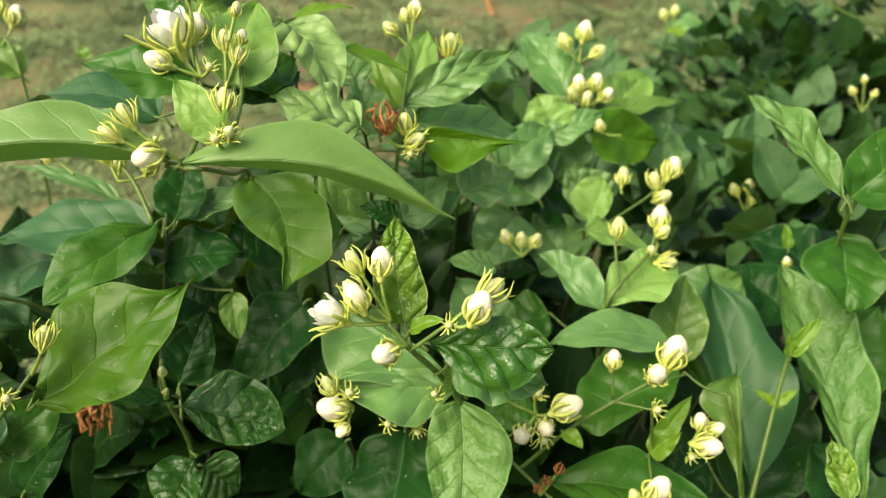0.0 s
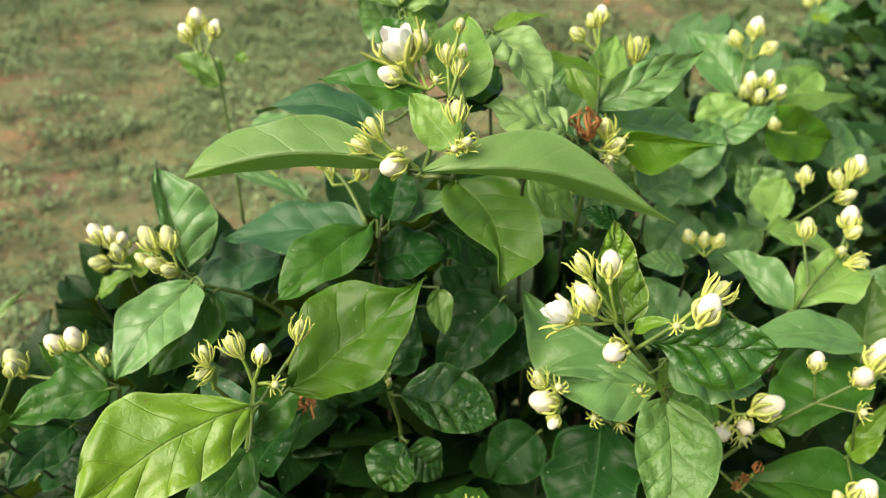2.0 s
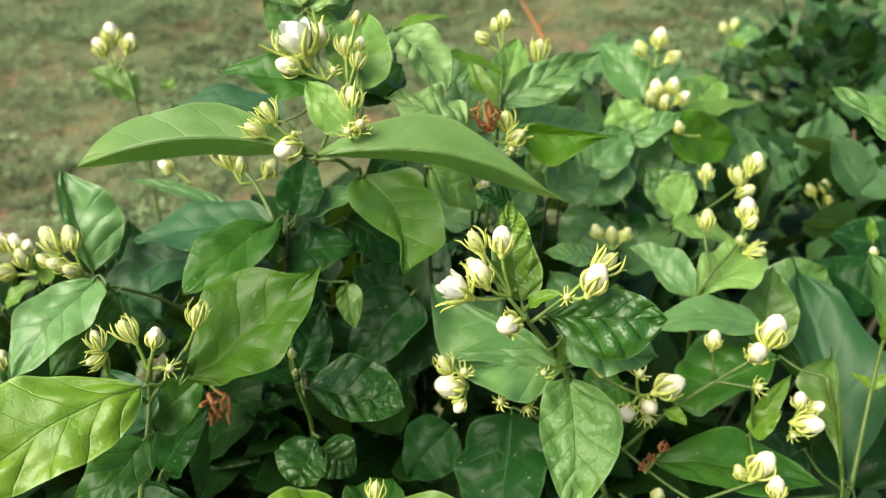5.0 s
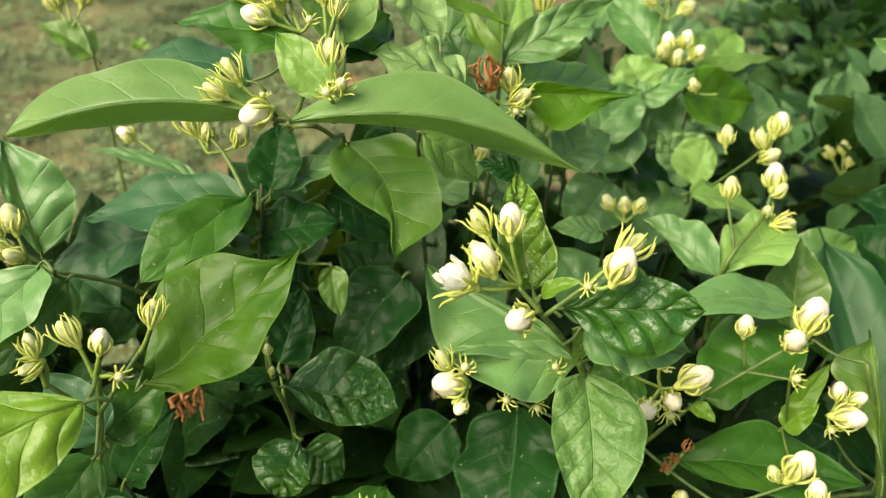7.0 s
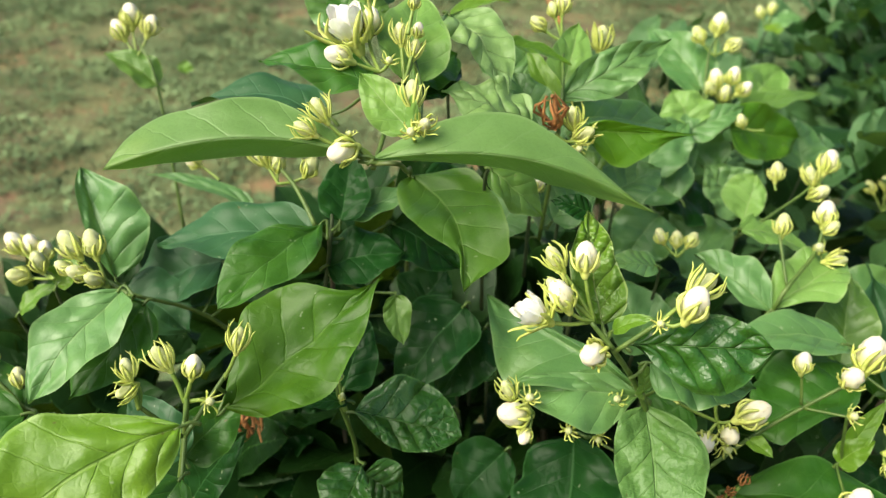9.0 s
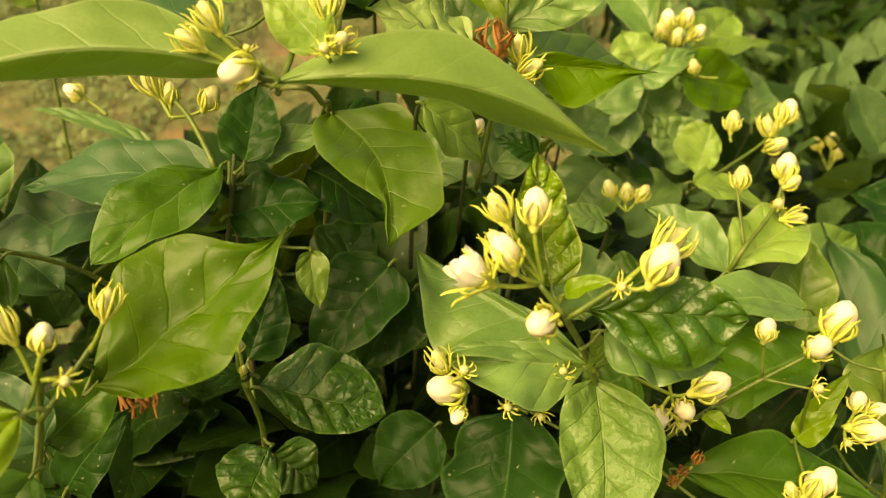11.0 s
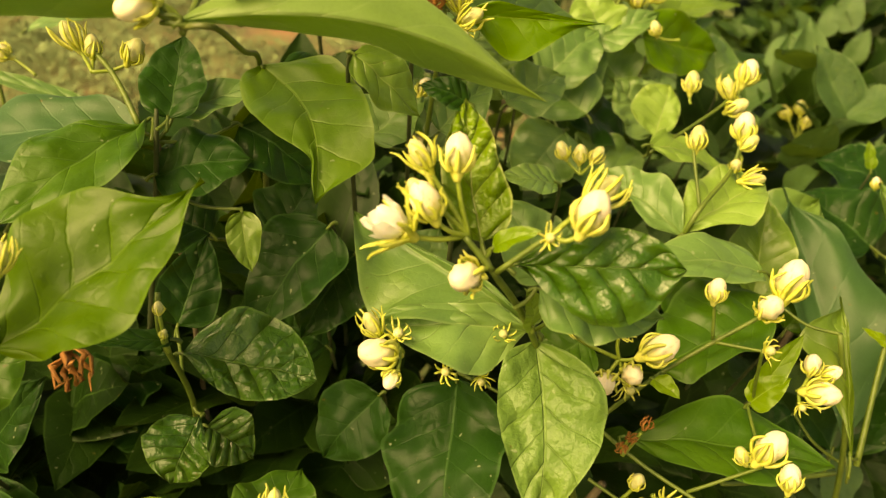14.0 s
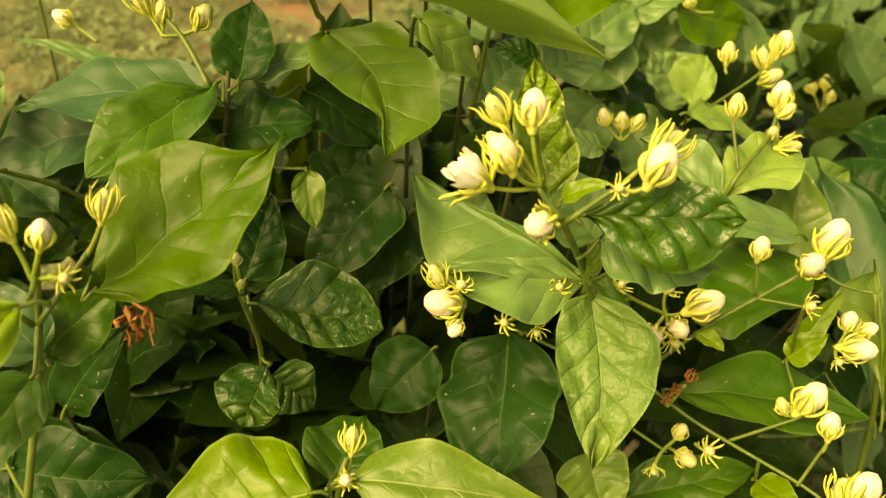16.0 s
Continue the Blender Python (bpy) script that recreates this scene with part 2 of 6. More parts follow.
def outline(half, u):
    """Half the width of a leaf at u, on a smooth line through the pairs in half."""
    k = 0
    while k < len(half) - 2 and u > half[k + 1][0]:
        k += 1
    (a, p), (b, q) = half[k], half[k + 1]
    (c, r), (d, s) = half[max(k - 1, 0)], half[min(k + 2, len(half) - 1)]
    ta, tb = (q - r) / (b - c), (s - p) / (d - a)
    h = b - a
    t = (u - a) / h
    w = (2 * t ** 3 - 3 * t * t + 1) * p + (t ** 3 - 2 * t * t + t) * h * ta + (3 * t * t - 2 * t ** 3) * q + (t ** 3 - t * t) * h * tb
    return max(0.0, w)


def blade(base, tip, normal, width, bend, fold, rnd, rows=26, cols=12, wave=0.05, quilt=0.0, curl=0.0, sway=None, blunt=False, taper=None, left=None, right=None):
    """An ovate leaf: vertices, faces and uvs. fold lifts (plus) or drops (minus) the halves, in degrees."""
    base, tip, n = Vector(base), Vector(tip), Vector(normal)
    axis = tip - base
    length = axis.length
    axis.normalize()
    n = (n - axis * n.dot(axis)).normalized()
    s = axis.cross(n)
    lift = math.tan(radians(fold))
    ph, ph2, k = rnd.uniform(0, 6.28), rnd.uniform(0, 6.28), rnd.uniform(1.6, 2.6)
    skew = rnd.uniform(-0.05, 0.05) if sway is None else sway
    foot, end = (0.58, 0.40) if blunt else (rnd.uniform(0.36, 0.44), rnd.uniform(0.70, 0.9) if taper is None else taper)
    top = foot / (foot + end)
    peak = top ** foot * (1 - top) ** end
    sides = [[(0.0, 0.03), *zip(STATIONS, half), (1.0, 0.0)] if half else None for half in (left, right)]
    verts, uvs, faces = [], [], []
    for i in range(rows + 1):
        u = i / rows
        q = min(1.0, u / (1.0 if blunt else 0.96))
        w = (q ** foot) * ((1 - q) ** end) / peak
        if not blunt and u > 0.7:
            w = (w ** 3 + (1.5 * (1 - u)) ** 3) ** (1 / 3) if u > 0.85 else w + ((w ** 3 + (1.5 * (1 - u)) ** 3) ** (1 / 3) - w) * (u - 0.7) / 0.15
        w = 0.5 * width * min(w, 1.04)
        if i == 0:
            w = 0.02 * width
        arch = 4 * u * (1 - u) * bend * length - curl * length * max(0.0, u - 0.6) ** 2 * 4
        mid = base + axis * (u * length) + n * arch + s * (skew * length * 4 * u * (1 - u))
        for j in range(cols + 1):
            v = 2 * j / cols - 1
            own = sides[v > 0]
            if own:
                w = 0.5 * width * outline(own, u)
            x = v * w * (1 + (0.0 if own else 0.09) * noise.noise(Vector((u * 3.2 + ph, 5.0 if v > 0 else 1.0, ph2))) + 0.03 * noise.noise(Vector((u * 11 + ph2, 3.0 if v > 0 else 8.0, ph))))
            z = abs(v) ** (1.3 if abs(fold) < 25 else 1.05) * w * lift
            z += wave * w * v * v * math.sin(k * 6.28 * u + ph + (1.5 if v > 0 else 0)) * 1.6
            z += width * 0.075 * noise.noise(Vector((u * 2.3 + ph2, v * 1.2, ph))) + width * 0.025 * noise.noise(Vector((u * 6 + ph, v * 2.6, ph2)))
            if quilt:
                f = (5.6 * u - 1.25 * abs(v) ** 0.85 + (0.37 if v > 0 else 0.0)) % 1.0
                z += quilt * 0.034 * w * (math.sin(math.pi * f) ** 0.7) * (1 - abs(v) ** 4) * min(1.0, abs(v) * 2.2)
                z += quilt * 0.12 * w * (0.4 + abs(v)) * noise.noise(Vector((u * 6 + ph, v * 2.5, ph2)))
            z -= (0.03 if quilt < 0.9 else 0.012) * width * (1 - abs(v)) ** 6
            verts.append(mid + s * x + n * z)
            uvs.append((u, v * 0.5 + 0.5))
    for i in range(rows):
        for j in range(cols):
            a = i * (cols + 1) + j
            faces.append((a, a + 1, a + cols + 2, a + cols + 1))
    return verts, faces, uvs


def tube(points, r0, r1, sides=8, steps=5):
    """A tapered tube on a smooth line through the points."""
    pts = [Vector(p) for p in points]
    line = []
    for i in range(len(pts) - 1):
        a, b = pts[i], pts[i + 1]
        before, after = pts[max(i - 1, 0)], pts[min(i + 2, len(pts) - 1)]
        for k in range(steps):
            t = k / steps
            line.append(0.5 * ((2 * a) + (b - before) * t + (2 * before - 5 * a + 4 * b - after) * t * t + (3 * a - before - 3 * b + after) * t ** 3))
    line.append(pts[-1])
    verts, faces = [], []
    side = None
    for i, p in enumerate(line):
        d = (line[min(i + 1, len(line) - 1)] - line[max(i - 1, 0)]).normalized()
        side = d.orthogonal() if side is None else (side - d * side.dot(d))
        side.normalize()
        up = d.cross(side)
        r = r0 + (r1 - r0) * i / (len(line) - 1)
        for k in range(sides):
            a = 2 * math.pi * k / sides
            verts.append(p + (side * math.cos(a) + up * math.sin(a)) * r)
    for i in range(len(line) - 1):
        for k in range(sides):
            a, b = i * sides + k, i * sides + (k + 1) % sides
            faces.append((a, b, b + sides, a + sides))
    faces.append(tuple(range(sides))[::-1])
    faces.append(tuple(range((len(line) - 1) * sides, len(line) * sides)))
    return verts, faces


class Pile:
    """Gathers pieces of one mesh."""

    def __init__(self):
        self.v, self.f, self.uv = [], [], []

    def add(self, verts, faces, uvs=None):
        o = len(self.v)
        self.v += verts
        self.f += [tuple(i + o for i in f) for f in faces]
        self.uv += uvs if uvs else [(0.5, 0.5)] * len(verts)


LEAVES = random.Random(5)


def leaf(shrub, base, tip, normal, width, bend, fold, material, wave=0.085, curl=0.0, sway=None, blunt=False, taper=None, left=None, right=None, joint=None):
    quilt = {CRISP: 1.0, CRISP_DARK: 1.2, PUCKERED: 1.5, GLOSSY: 0.9, YOUNG: 0.6, RIBBED: 1.0, DULL: 1.0, BROAD: 0.6}.get(material, 0.4)
    if material is YOUNG and (Vector(tip) - Vector(base)).length < 0.045:
        material, quilt = TENDER, 0.25
    v, f, uv = blade(base, tip, normal, width, bend, fold, LEAVES, 44, 20, wave, quilt, curl, sway, blunt, taper, left, right)
    ob = mesh_object("leaf", v, f, material, None, uv)
    settle(ob, shrub)
    b, t = Vector(base), Vector(tip)
    back = (b - t).normalized()
    size = min(0.012, 0.12 * (b - t).length)
    end = b + back * size * 0.8 - Vector((0, 0, size * 0.5))
    if joint is not None:
        end = Vector(joint)
    v, f = tube([end, b + back * size * 0.4 - Vector((0, 0, size * 0.1)), b + (t - b) * 0.03], 0.0009, 0.0007, 6, 3)
    stalk = mesh_object("leaf_stalk", v, f, STEM)
    stalk.parent = ob
    return ob


def stem(shrub, points, r0, r1, material):
    v, f = tube(points, r0, r1)
    settle(mesh_object("stem", v, f, material), shrub)


BUD, OPEN, CLOSED, GREEN, STAR, DRIED = "bud", "open flower", "closed", "green", "star", "dried"
FLOWERS = random.Random(11)


def frame_of(d):
    d = Vector(d).normalized()
    x = d.orthogonal().normalized()
    return x, d.cross(x), d


def egg(centre, d, width, height, twist=0.9, petals=5, rings=12, sides=30):
    """A bud of wrapped petals, pointed at the top."""
    x, y, z = frame_of(d)
    verts, faces, uvs = [], [], []
    for i in range(rings + 1):
        u = i / rings
        r = 0.5 * width * max(0.0, 1 - abs(2.2 * (u - 0.42) if u < 0.42 else 1.7 * (u - 0.42)) ** 2.3) ** 0.6 * (1.0 if i < rings else 0.0) + 0.004 * width
        for k in range(sides):
            a = 2 * math.pi * k / sides
            e = ((a * petals / 6.283 + twist * u * 1.6) % 1.0)
            q = r * (1.0 + 0.27 * (e - 0.5) * math.sin(math.pi * u))
            verts.append(centre + (x * math.cos(a) + y * math.sin(a)) * q + z * (height * (u - 0.45)))
            uvs.append((u, e))
    for i in range(rings):
        for k in range(sides):
            a, b = i * sides + k, i * sides + (k + 1) % sides
            faces.append((a, b, b + sides, a + sides))
    faces.append(tuple(range(rings * sides, rings * sides + sides)))
    return verts, faces, uvs


def strip(points, side, widths):
    """A narrow curved strip with a raised spine, closed below."""
    verts, faces, uvs = [], [], []
    for i, (p, w) in enumerate(zip(points, widths)):
        d = (points[min(i + 1, len(points) - 1)] - points[max(i - 1, 0)]).normalized()
        up = side.cross(d).normalized()
        verts += [p - side * w, p + up * w * 0.7, p + side * w, p - up * w * 0.5]
        u = i / (len(points) - 1)
        uvs += [(u, 0), (u, 0.4), (u, 0.8), (u, 0.5)]
    for i in range(len(points) - 1):
        for k in range(4):
            a, b = i * 4 + k, i * 4 + (k + 1) % 4
            faces.append((a, b, b + 4, a + 4))
    return verts, faces, uvs


def calyx(foot, d, width, height, spread, count, rnd, sturdy=0.068):
    """The green cup under a flower with its long thread-like sepals."""
    pile = Pile()
    x, y, z = frame_of(d)
    cup = width * 0.34
    pile.add(*tube([foot - z * width * 0.34, foot - z * width * 0.08, foot + z * width * 0.16], cup * 0.3, cup, 8, 3))
    for k in range(count):
        a = 2 * math.pi * (k + rnd.uniform(-0.25, 0.25)) / count
        out = x * math.cos(a) + y * math.sin(a)
        side = z.cross(out)
        h = height * rnd.uniform(0.75, 1.15)
        s = spread * rnd.uniform(0.7, 1.3)
        lean = rnd.uniform(-0.35, 0.35)
        hook = rnd.uniform(-0.7, 1.3)
        pts = []
        for i in range(7):
            u = i / 6
            r = cup * 0.8 + width * (0.42 * math.sin(min(1.0, u * 1.5) * 1.57) * (0.7 + 0.5 * s) - 0.22 * (1 - s) * u * u)
            r += width * s * 0.45 * u * u
            bow = hook * max(0.0, u - 0.55) ** 2 * width
            pts.append(foot + out * (r - bow * 1.6) + z * (h * (u ** 1.1) * (1 - 0.42 * s * u) + bow * 0.8) + side * (lean * width * u * u))
        pile.add(*strip(pts, side, [width * sturdy * q for q in (1.0, 1.0, 0.95, 0.9, 0.8, 0.7, 0.35)]))
    return pile


def cluster(shrub, node, flowers):
    """A flower head: its stalks, and on them buds, flowers and calyces."""
    node = Vector(node)
    rnd = FLOWERS
    stalks = Pile()
    feet = []
    for place, d, width, kind in flowers:
        d = Vector(d).normalized()
        place = Vector(place)
        width *= 0.80 if kind == STAR else 0.98
        tall = {BUD: 1.14, OPEN: 1.25, CLOSED: 1.3, GREEN: 1.2, STAR: 0.6, DRIED: 1.0}[kind] * width
        foot = place - d * tall * 0.45
        feet.append((place, d, width, kind, tall, foot))
        half = node.lerp(foot, 0.6) - d * width * 0.25
        stalks.add(*tube([node, half, foot - d * width * 0.15], 0.0009, 0.0008, 6, 4))
    head = mesh_object("flower_head", stalks.v, stalks.f, STALK)
    settle(head, shrub)
    for place, d, width, kind, tall, foot in feet:
        if kind in (BUD, GREEN, CLOSED, STAR):
            w = {BUD: 0.76, GREEN: 0.72, CLOSED: 0.60, STAR: 0.5}[kind] * width
            h = {BUD: 0.98, GREEN: 0.94, CLOSED: 0.8, STAR: 0.75}[kind] * tall
            v, f, uv = egg(place, d, w, h, rnd.uniform(0.5, 1.1), 5)
            ob = mesh_object("bud", v, f, PETAL if kind == BUD else GREENBUD, None, uv)
            ob.parent = head
        elif kind == OPEN:
            v, f, uv = egg(place - d * tall * 0.1, d, width * 0.5, tall * 0.66, 1.0, 6)
            ob = mesh_object("bud", v, f, PETAL, None, uv)
            ob.parent = head
            x, y, z = frame_of(d)
            for k in range(11):
                a = 2 * math.pi * k / 11 + 0.3
                out = (x * math.cos(a) + y * math.sin(a)).normalized()
                tip = place + out * width * rnd.uniform(0.15, 0.65) + z * tall * rnd.uniform(0.15, 0.45)
                v, f, uv = blade(foot + z * tall * 0.15 + out * width * 0.2, tip, z - out * 0.6, width * 0.42, -0.1, 18, rnd, 10, 6, 0.04, 0.0, 0.0, None, True)
                ob = mesh_object("petal", v, f, WHITE, None, uv)
                ob.parent = head
        elif kind == DRIED:
            pile = Pile()
            x, y, z = frame_of(d)
            for k in range(8):
                a = 2 * math.pi * k / 8
                out = x * math.cos(a) + y * math.sin(a)
                side = z.cross(out)
                pts = [foot + out * (width * 0.4 * math.sin(2.6 * u) + rnd.uniform(-0.16, 0.16) * width) + side * rnd.uniform(-0.12, 0.12) * width + z * (tall * u * rnd.uniform(0.7, 1.25)) for u in (0, 0.2, 0.4, 0.6, 0.8, 1.0)]
                pile.add(*strip(pts, side, [width * q for q in (0.04, 0.07, 0.09, 0.07, 0.06, 0.02)]))
            ob = mesh_object("withered_flower", pile.v, pile.f, WITHERED, None, pile.uv)
            ob.parent = head
            continue
        spread = {BUD: 0.20, GREEN: 0.16, CLOSED: 0.40, STAR: 0.75, OPEN: 0.9}[kind]
        reach = {BUD: 0.66, GREEN: 0.66, CLOSED: 1.0, STAR: 0.62, OPEN: 1.0}[kind]
        pile = calyx(foot, d, width * (0.9 if kind != STAR else 0.8), max(tall, width) * reach, spread, {CLOSED: 11, BUD: 10}.get(kind, 9), rnd, {STAR: 0.095, CLOSED: 0.090}.get(kind, 0.098))
        ob = mesh_object("calyx", pile.v, pile.f, SEPAL, None, pile.uv)
        ob.parent = head


def templates():
    """A dozen leaf shapes of unit length that the outer leaves share."""
    rnd, made = random.Random(77), []
    for k in range(12):
        v, f, uv = blade((0, 0, 0), (0, 1, 0), (0, 0, 1), rnd.uniform(0.54, 0.7), rnd.uniform(0.03, 0.1), rnd.uniform(2, 14), rnd, 12, 6, 0.06, 0.2)
        ob = mesh_object("leaf", v, f, BACK, None, uv)
        made.append(ob.data)
        bpy.data.objects.remove(ob)
    return made


SHAPES = templates()


def foliage(shrub, centre, radii, count, size, seed, low=-0.2, outer=0, reach=1.0):
    """The shrub's body of crowded leaves in one mesh, with some outer leaves of their own."""
    rnd = random.Random(seed)
    pile = Pile()
    c = Vector(centre)
    while count > 0:
        d = Vector((rnd.gauss(0, 1), rnd.gauss(0, 1), rnd.gauss(0, 1))).normalized()
        if d.z < low:
            continue
        count -= 1
        own = outer > 0 and d.z > 0.0 and d.y < 0.6 and d.x < reach
        r = rnd.uniform(0.55, 1.0) ** 0.5 if not own else rnd.uniform(0.9, 1.08)
        p = c + Vector((d.x * radii[0], d.y * radii[1], d.z * radii[2])) * r * (1 + 0.16 * noise.noise(d * 2.5 + c))
        out = (d + Vector((rnd.uniform(-0.8, 0.8), rnd.uniform(-0.8, 0.8), rnd.uniform(-0.7, 0.3)))).normalized()
        n = (Vector((0, -0.25, 1)) + d * 0.5 + Vector((rnd.uniform(-0.5, 0.5), rnd.uniform(-0.5, 0.5), 0))).normalized()
        s = size * rnd.uniform(0.6, 1.15)
        if own:
            outer -= 1
            s *= 0.72
            z = (n - out * n.dot(out)).normalized()
            x = out.cross(z)
            m = Matrix.Translation(p) @ Matrix((x, out, z)).transposed().to_4x4() @ Matrix.Scale(s, 4)
            ob = new("leaf", rnd.choice(SHAPES))
            settle(ob, shrub)
            ob.matrix_basis = m
        else:
            v, f, uv = blade(p, p + out * s, n, s * rnd.uniform(0.55, 0.72), rnd.uniform(0.02, 0.1), rnd.uniform(2, 14), rnd, 8, 4, 0.06)
            pile.add(v, f, uv)
    # FILL holds the inner shade as colour, outer leaves keep BACK
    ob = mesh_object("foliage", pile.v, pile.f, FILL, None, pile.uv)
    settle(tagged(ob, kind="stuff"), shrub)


# ---- ground ----
def soil_material():
    g = G("soil with low weeds")
    place = g.n("TexCoord").outputs["Object"]
    big, fine = g.noise(1.3, place, 5.0, 0.6), g.noise(26.0, place, 6.0, 0.7)
    base = g.mix(g.smooth(fine, 0.3, 0.7), rgb(0.085, 0.060, 0.032), rgb(0.185, 0.125, 0.072))
    base = g.mix(g.math("MULTIPLY", g.smooth(g.noise(3.4, place, 5.0), 0.46, 0.62), 0.7), base, rgb(0.34, 0.165, 0.085))
    moss = g.smooth(g.math("ADD", big, g.math("MULTIPLY_ADD", g.noise(9.0, place, 5.0, 0.65), 0.9, -0.45)), 0.29, 0.54)
    base = g.mix(g.math("MULTIPLY", moss, 0.8), base, g.mix(fine, rgb(0.085, 0.115, 0.038), rgb(0.165, 0.185, 0.072)))
    b = g.n("Bump", Strength=0.8, Distance=0.02, Height=fine)
    p = g.n("BsdfPrincipled", Base_Color=base, Roughness=0.95, Normal=b.outputs[0])
    return g.out(p.outputs[0])


def build_ground():
    """One sheet: a finely uneven field near the shrubs that runs out to the horizon."""
    xs = [-400, -80, -20] + [-8 + 0.25 * i for i in range(65)] + [20, 80, 400]
    ys = [-400, -60, -10] + [-3 + 0.25 * i for i in range(69)] + [30, 100, 400]
    verts = []
    for y in ys:
        for x in xs:
            near = abs(x) < 9 and -4 < y < 15
            z = 0.05 * noise.noise(Vector((x * 0.9, y * 0.9, 0))) + 0.025 * noise.noise(Vector((x * 3.1, y * 3.1, 4))) if near else 0.0
            verts.append((x, y, z))
    w = len(xs)
    faces = [(j * w + i, j * w + i + 1, (j + 1) * w + i + 1, (j + 1) * w + i) for j in range(len(ys) - 1) for i in range(w - 1)]
    tagged(mesh_object("ground", verts, faces, soil_material()), "bare reddish brown soil with patchy low weeds", "ground", kind="structure")


def build_weeds():
    """Low creeping weeds: small rosettes of leaves that close into patches, with dry blades between."""
    rnd = random.Random(21)
    green, straw = Pile(), Pile()
    made = 0
    while made < 34000:
        x, y = rnd.uniform(-5.0, 4.4), rnd.uniform(-1.6, 8.2)
        thin = 1.9 * max(0.0, math.hypot(x + 0.3, y - 2.9) / 3.0 - 0.75)
        patch = noise.noise(Vector((x * 1.6, y * 1.6, 8.0))) + 0.7 * noise.noise(Vector((x * 5, y * 5, 3.0)))
        if patch < rnd.uniform(-0.75, 0.28) + thin:
            continue
        made += 1
        z0 = 0.05 * noise.noise(Vector((x * 0.9, y * 0.9, 0))) + 0.025 * noise.noise(Vector((x * 3.1, y * 3.1, 4)))
        size = rnd.uniform(0.5, 1.0) * (1.5 if rnd.random() < 0.2 else 1.0)
        for k in range(15):
            a = rnd.uniform(0, 6.283)
            far, up = 0.034 * size * rnd.random() ** 0.6, rnd.random()
            p = Vector((x + far * math.cos(a), y + far * math.sin(a), z0 + 0.002 + 0.034 * size * up * (1 - 0.5 * far / (0.034 * size))))
            d = Vector((math.cos(a) * 0.8 + rnd.uniform(-0.6, 0.6), math.sin(a) * 0.8 + rnd.uniform(-0.6, 0.6), rnd.uniform(-0.1, 0.8))).normalized()
            s = size * rnd.uniform(0.008, 0.019)
            q = Vector((-d.y, d.x, rnd.uniform(-0.4, 0.4))).normalized() * s * rnd.uniform(0.22, 0.36)
            m = p + d * s * 0.5 + Vector((0, 0, s * 0.12))
            green.add([p, m + q, p + d * s, m - q], [(0, 1, 2, 3)])
    for k in range(5000):
        reach, turn = 6.0 * rnd.random() ** 0.9, rnd.uniform(0, 6.283)
        x, y = -0.2 + reach * math.cos(turn), 1.7 + reach * math.sin(turn)
        a = rnd.uniform(0, 6.283)
        d = Vector((math.cos(a), math.sin(a), rnd.uniform(0.0, 0.7))) * rnd.uniform(0.03, 0.10)
        p = Vector((x, y, 0.05 * noise.noise(Vector((x * 0.9, y * 0.9, 0)))))
        q = Vector((-d.y, d.x, 0)).normalized() * 0.0012
        straw.add([p - q, p + q, p + d], [(0, 1, 2)])
    tagged(mesh_object("weeds", green.v, green.f, plain("weed grey green", (0.036, 0.070, 0.020), (0.205, 0.285, 0.120), 0.8, 3.0, 0.1, 0.0, True)), "low grey-green weeds in patches over bare soil", "weeds", kind="stuff")
    tagged(mesh_object("dry_grass", straw.v, straw.f, plain("dry grass straw", (0.22, 0.18, 0.09), (0.42, 0.36, 0.20), 0.8, 3.0, 0.1, 0.0, True)), "dry straw-coloured grass blades strewn over the soil", "grass", kind="stuff")


def build_dry_branch():
    """A forked dry branch lying on the soil."""
    branch = thing("dry_branch", (0.22, 3.31, 0.0), "forked dry reddish brown branch lying on the soil", "branch")
    for points, r0, r1 in (([(0.225, 3.28, 0.02), (0.19, 3.58, 0.035), (0.16, 3.89, 0.03), (0.15, 4.2, 0.02)], 0.009, 0.004), ([(0.20, 3.45, 0.03), (0.27, 3.58, 0.045), (0.34, 3.80, 0.03)], 0.006, 0.002)):
        v, f = tube(points, r0, r1)
        settle(mesh_object("twig", v, f, WITHERED), branch)


build_ground()
build_weeds()
build_dry_branch()

near_shrub = thing("jasmine_shrub", (-0.08, 0.55, 0), "flowering jasmine shrub with broad glossy green leaves and cream buds", "shrub", "jasmine shrubs in a row")
side_shrub = thing("jasmine_shrub", (0.28, 0.62, 0), "jasmine shrub with tall upright leaves and white buds", "shrub", "jasmine shrubs in a row")
back_shrub = thing("jasmine_shrub", (0.14, 0.95, 0), "jasmine shrub with clustered white buds in the same row", "shrub", "jasmine shrubs in a row")
row_shrub = thing("jasmine_shrub", (0.64, 1.14, 0), "dense dark green jasmine shrub farther along the row", "shrub", "jasmine shrubs in a row")
far_shrub = thing("jasmine_shrub", (1.28, 1.98, 0), "dense dark green jasmine shrub at the row's far end", "shrub", "jasmine shrubs in a row")

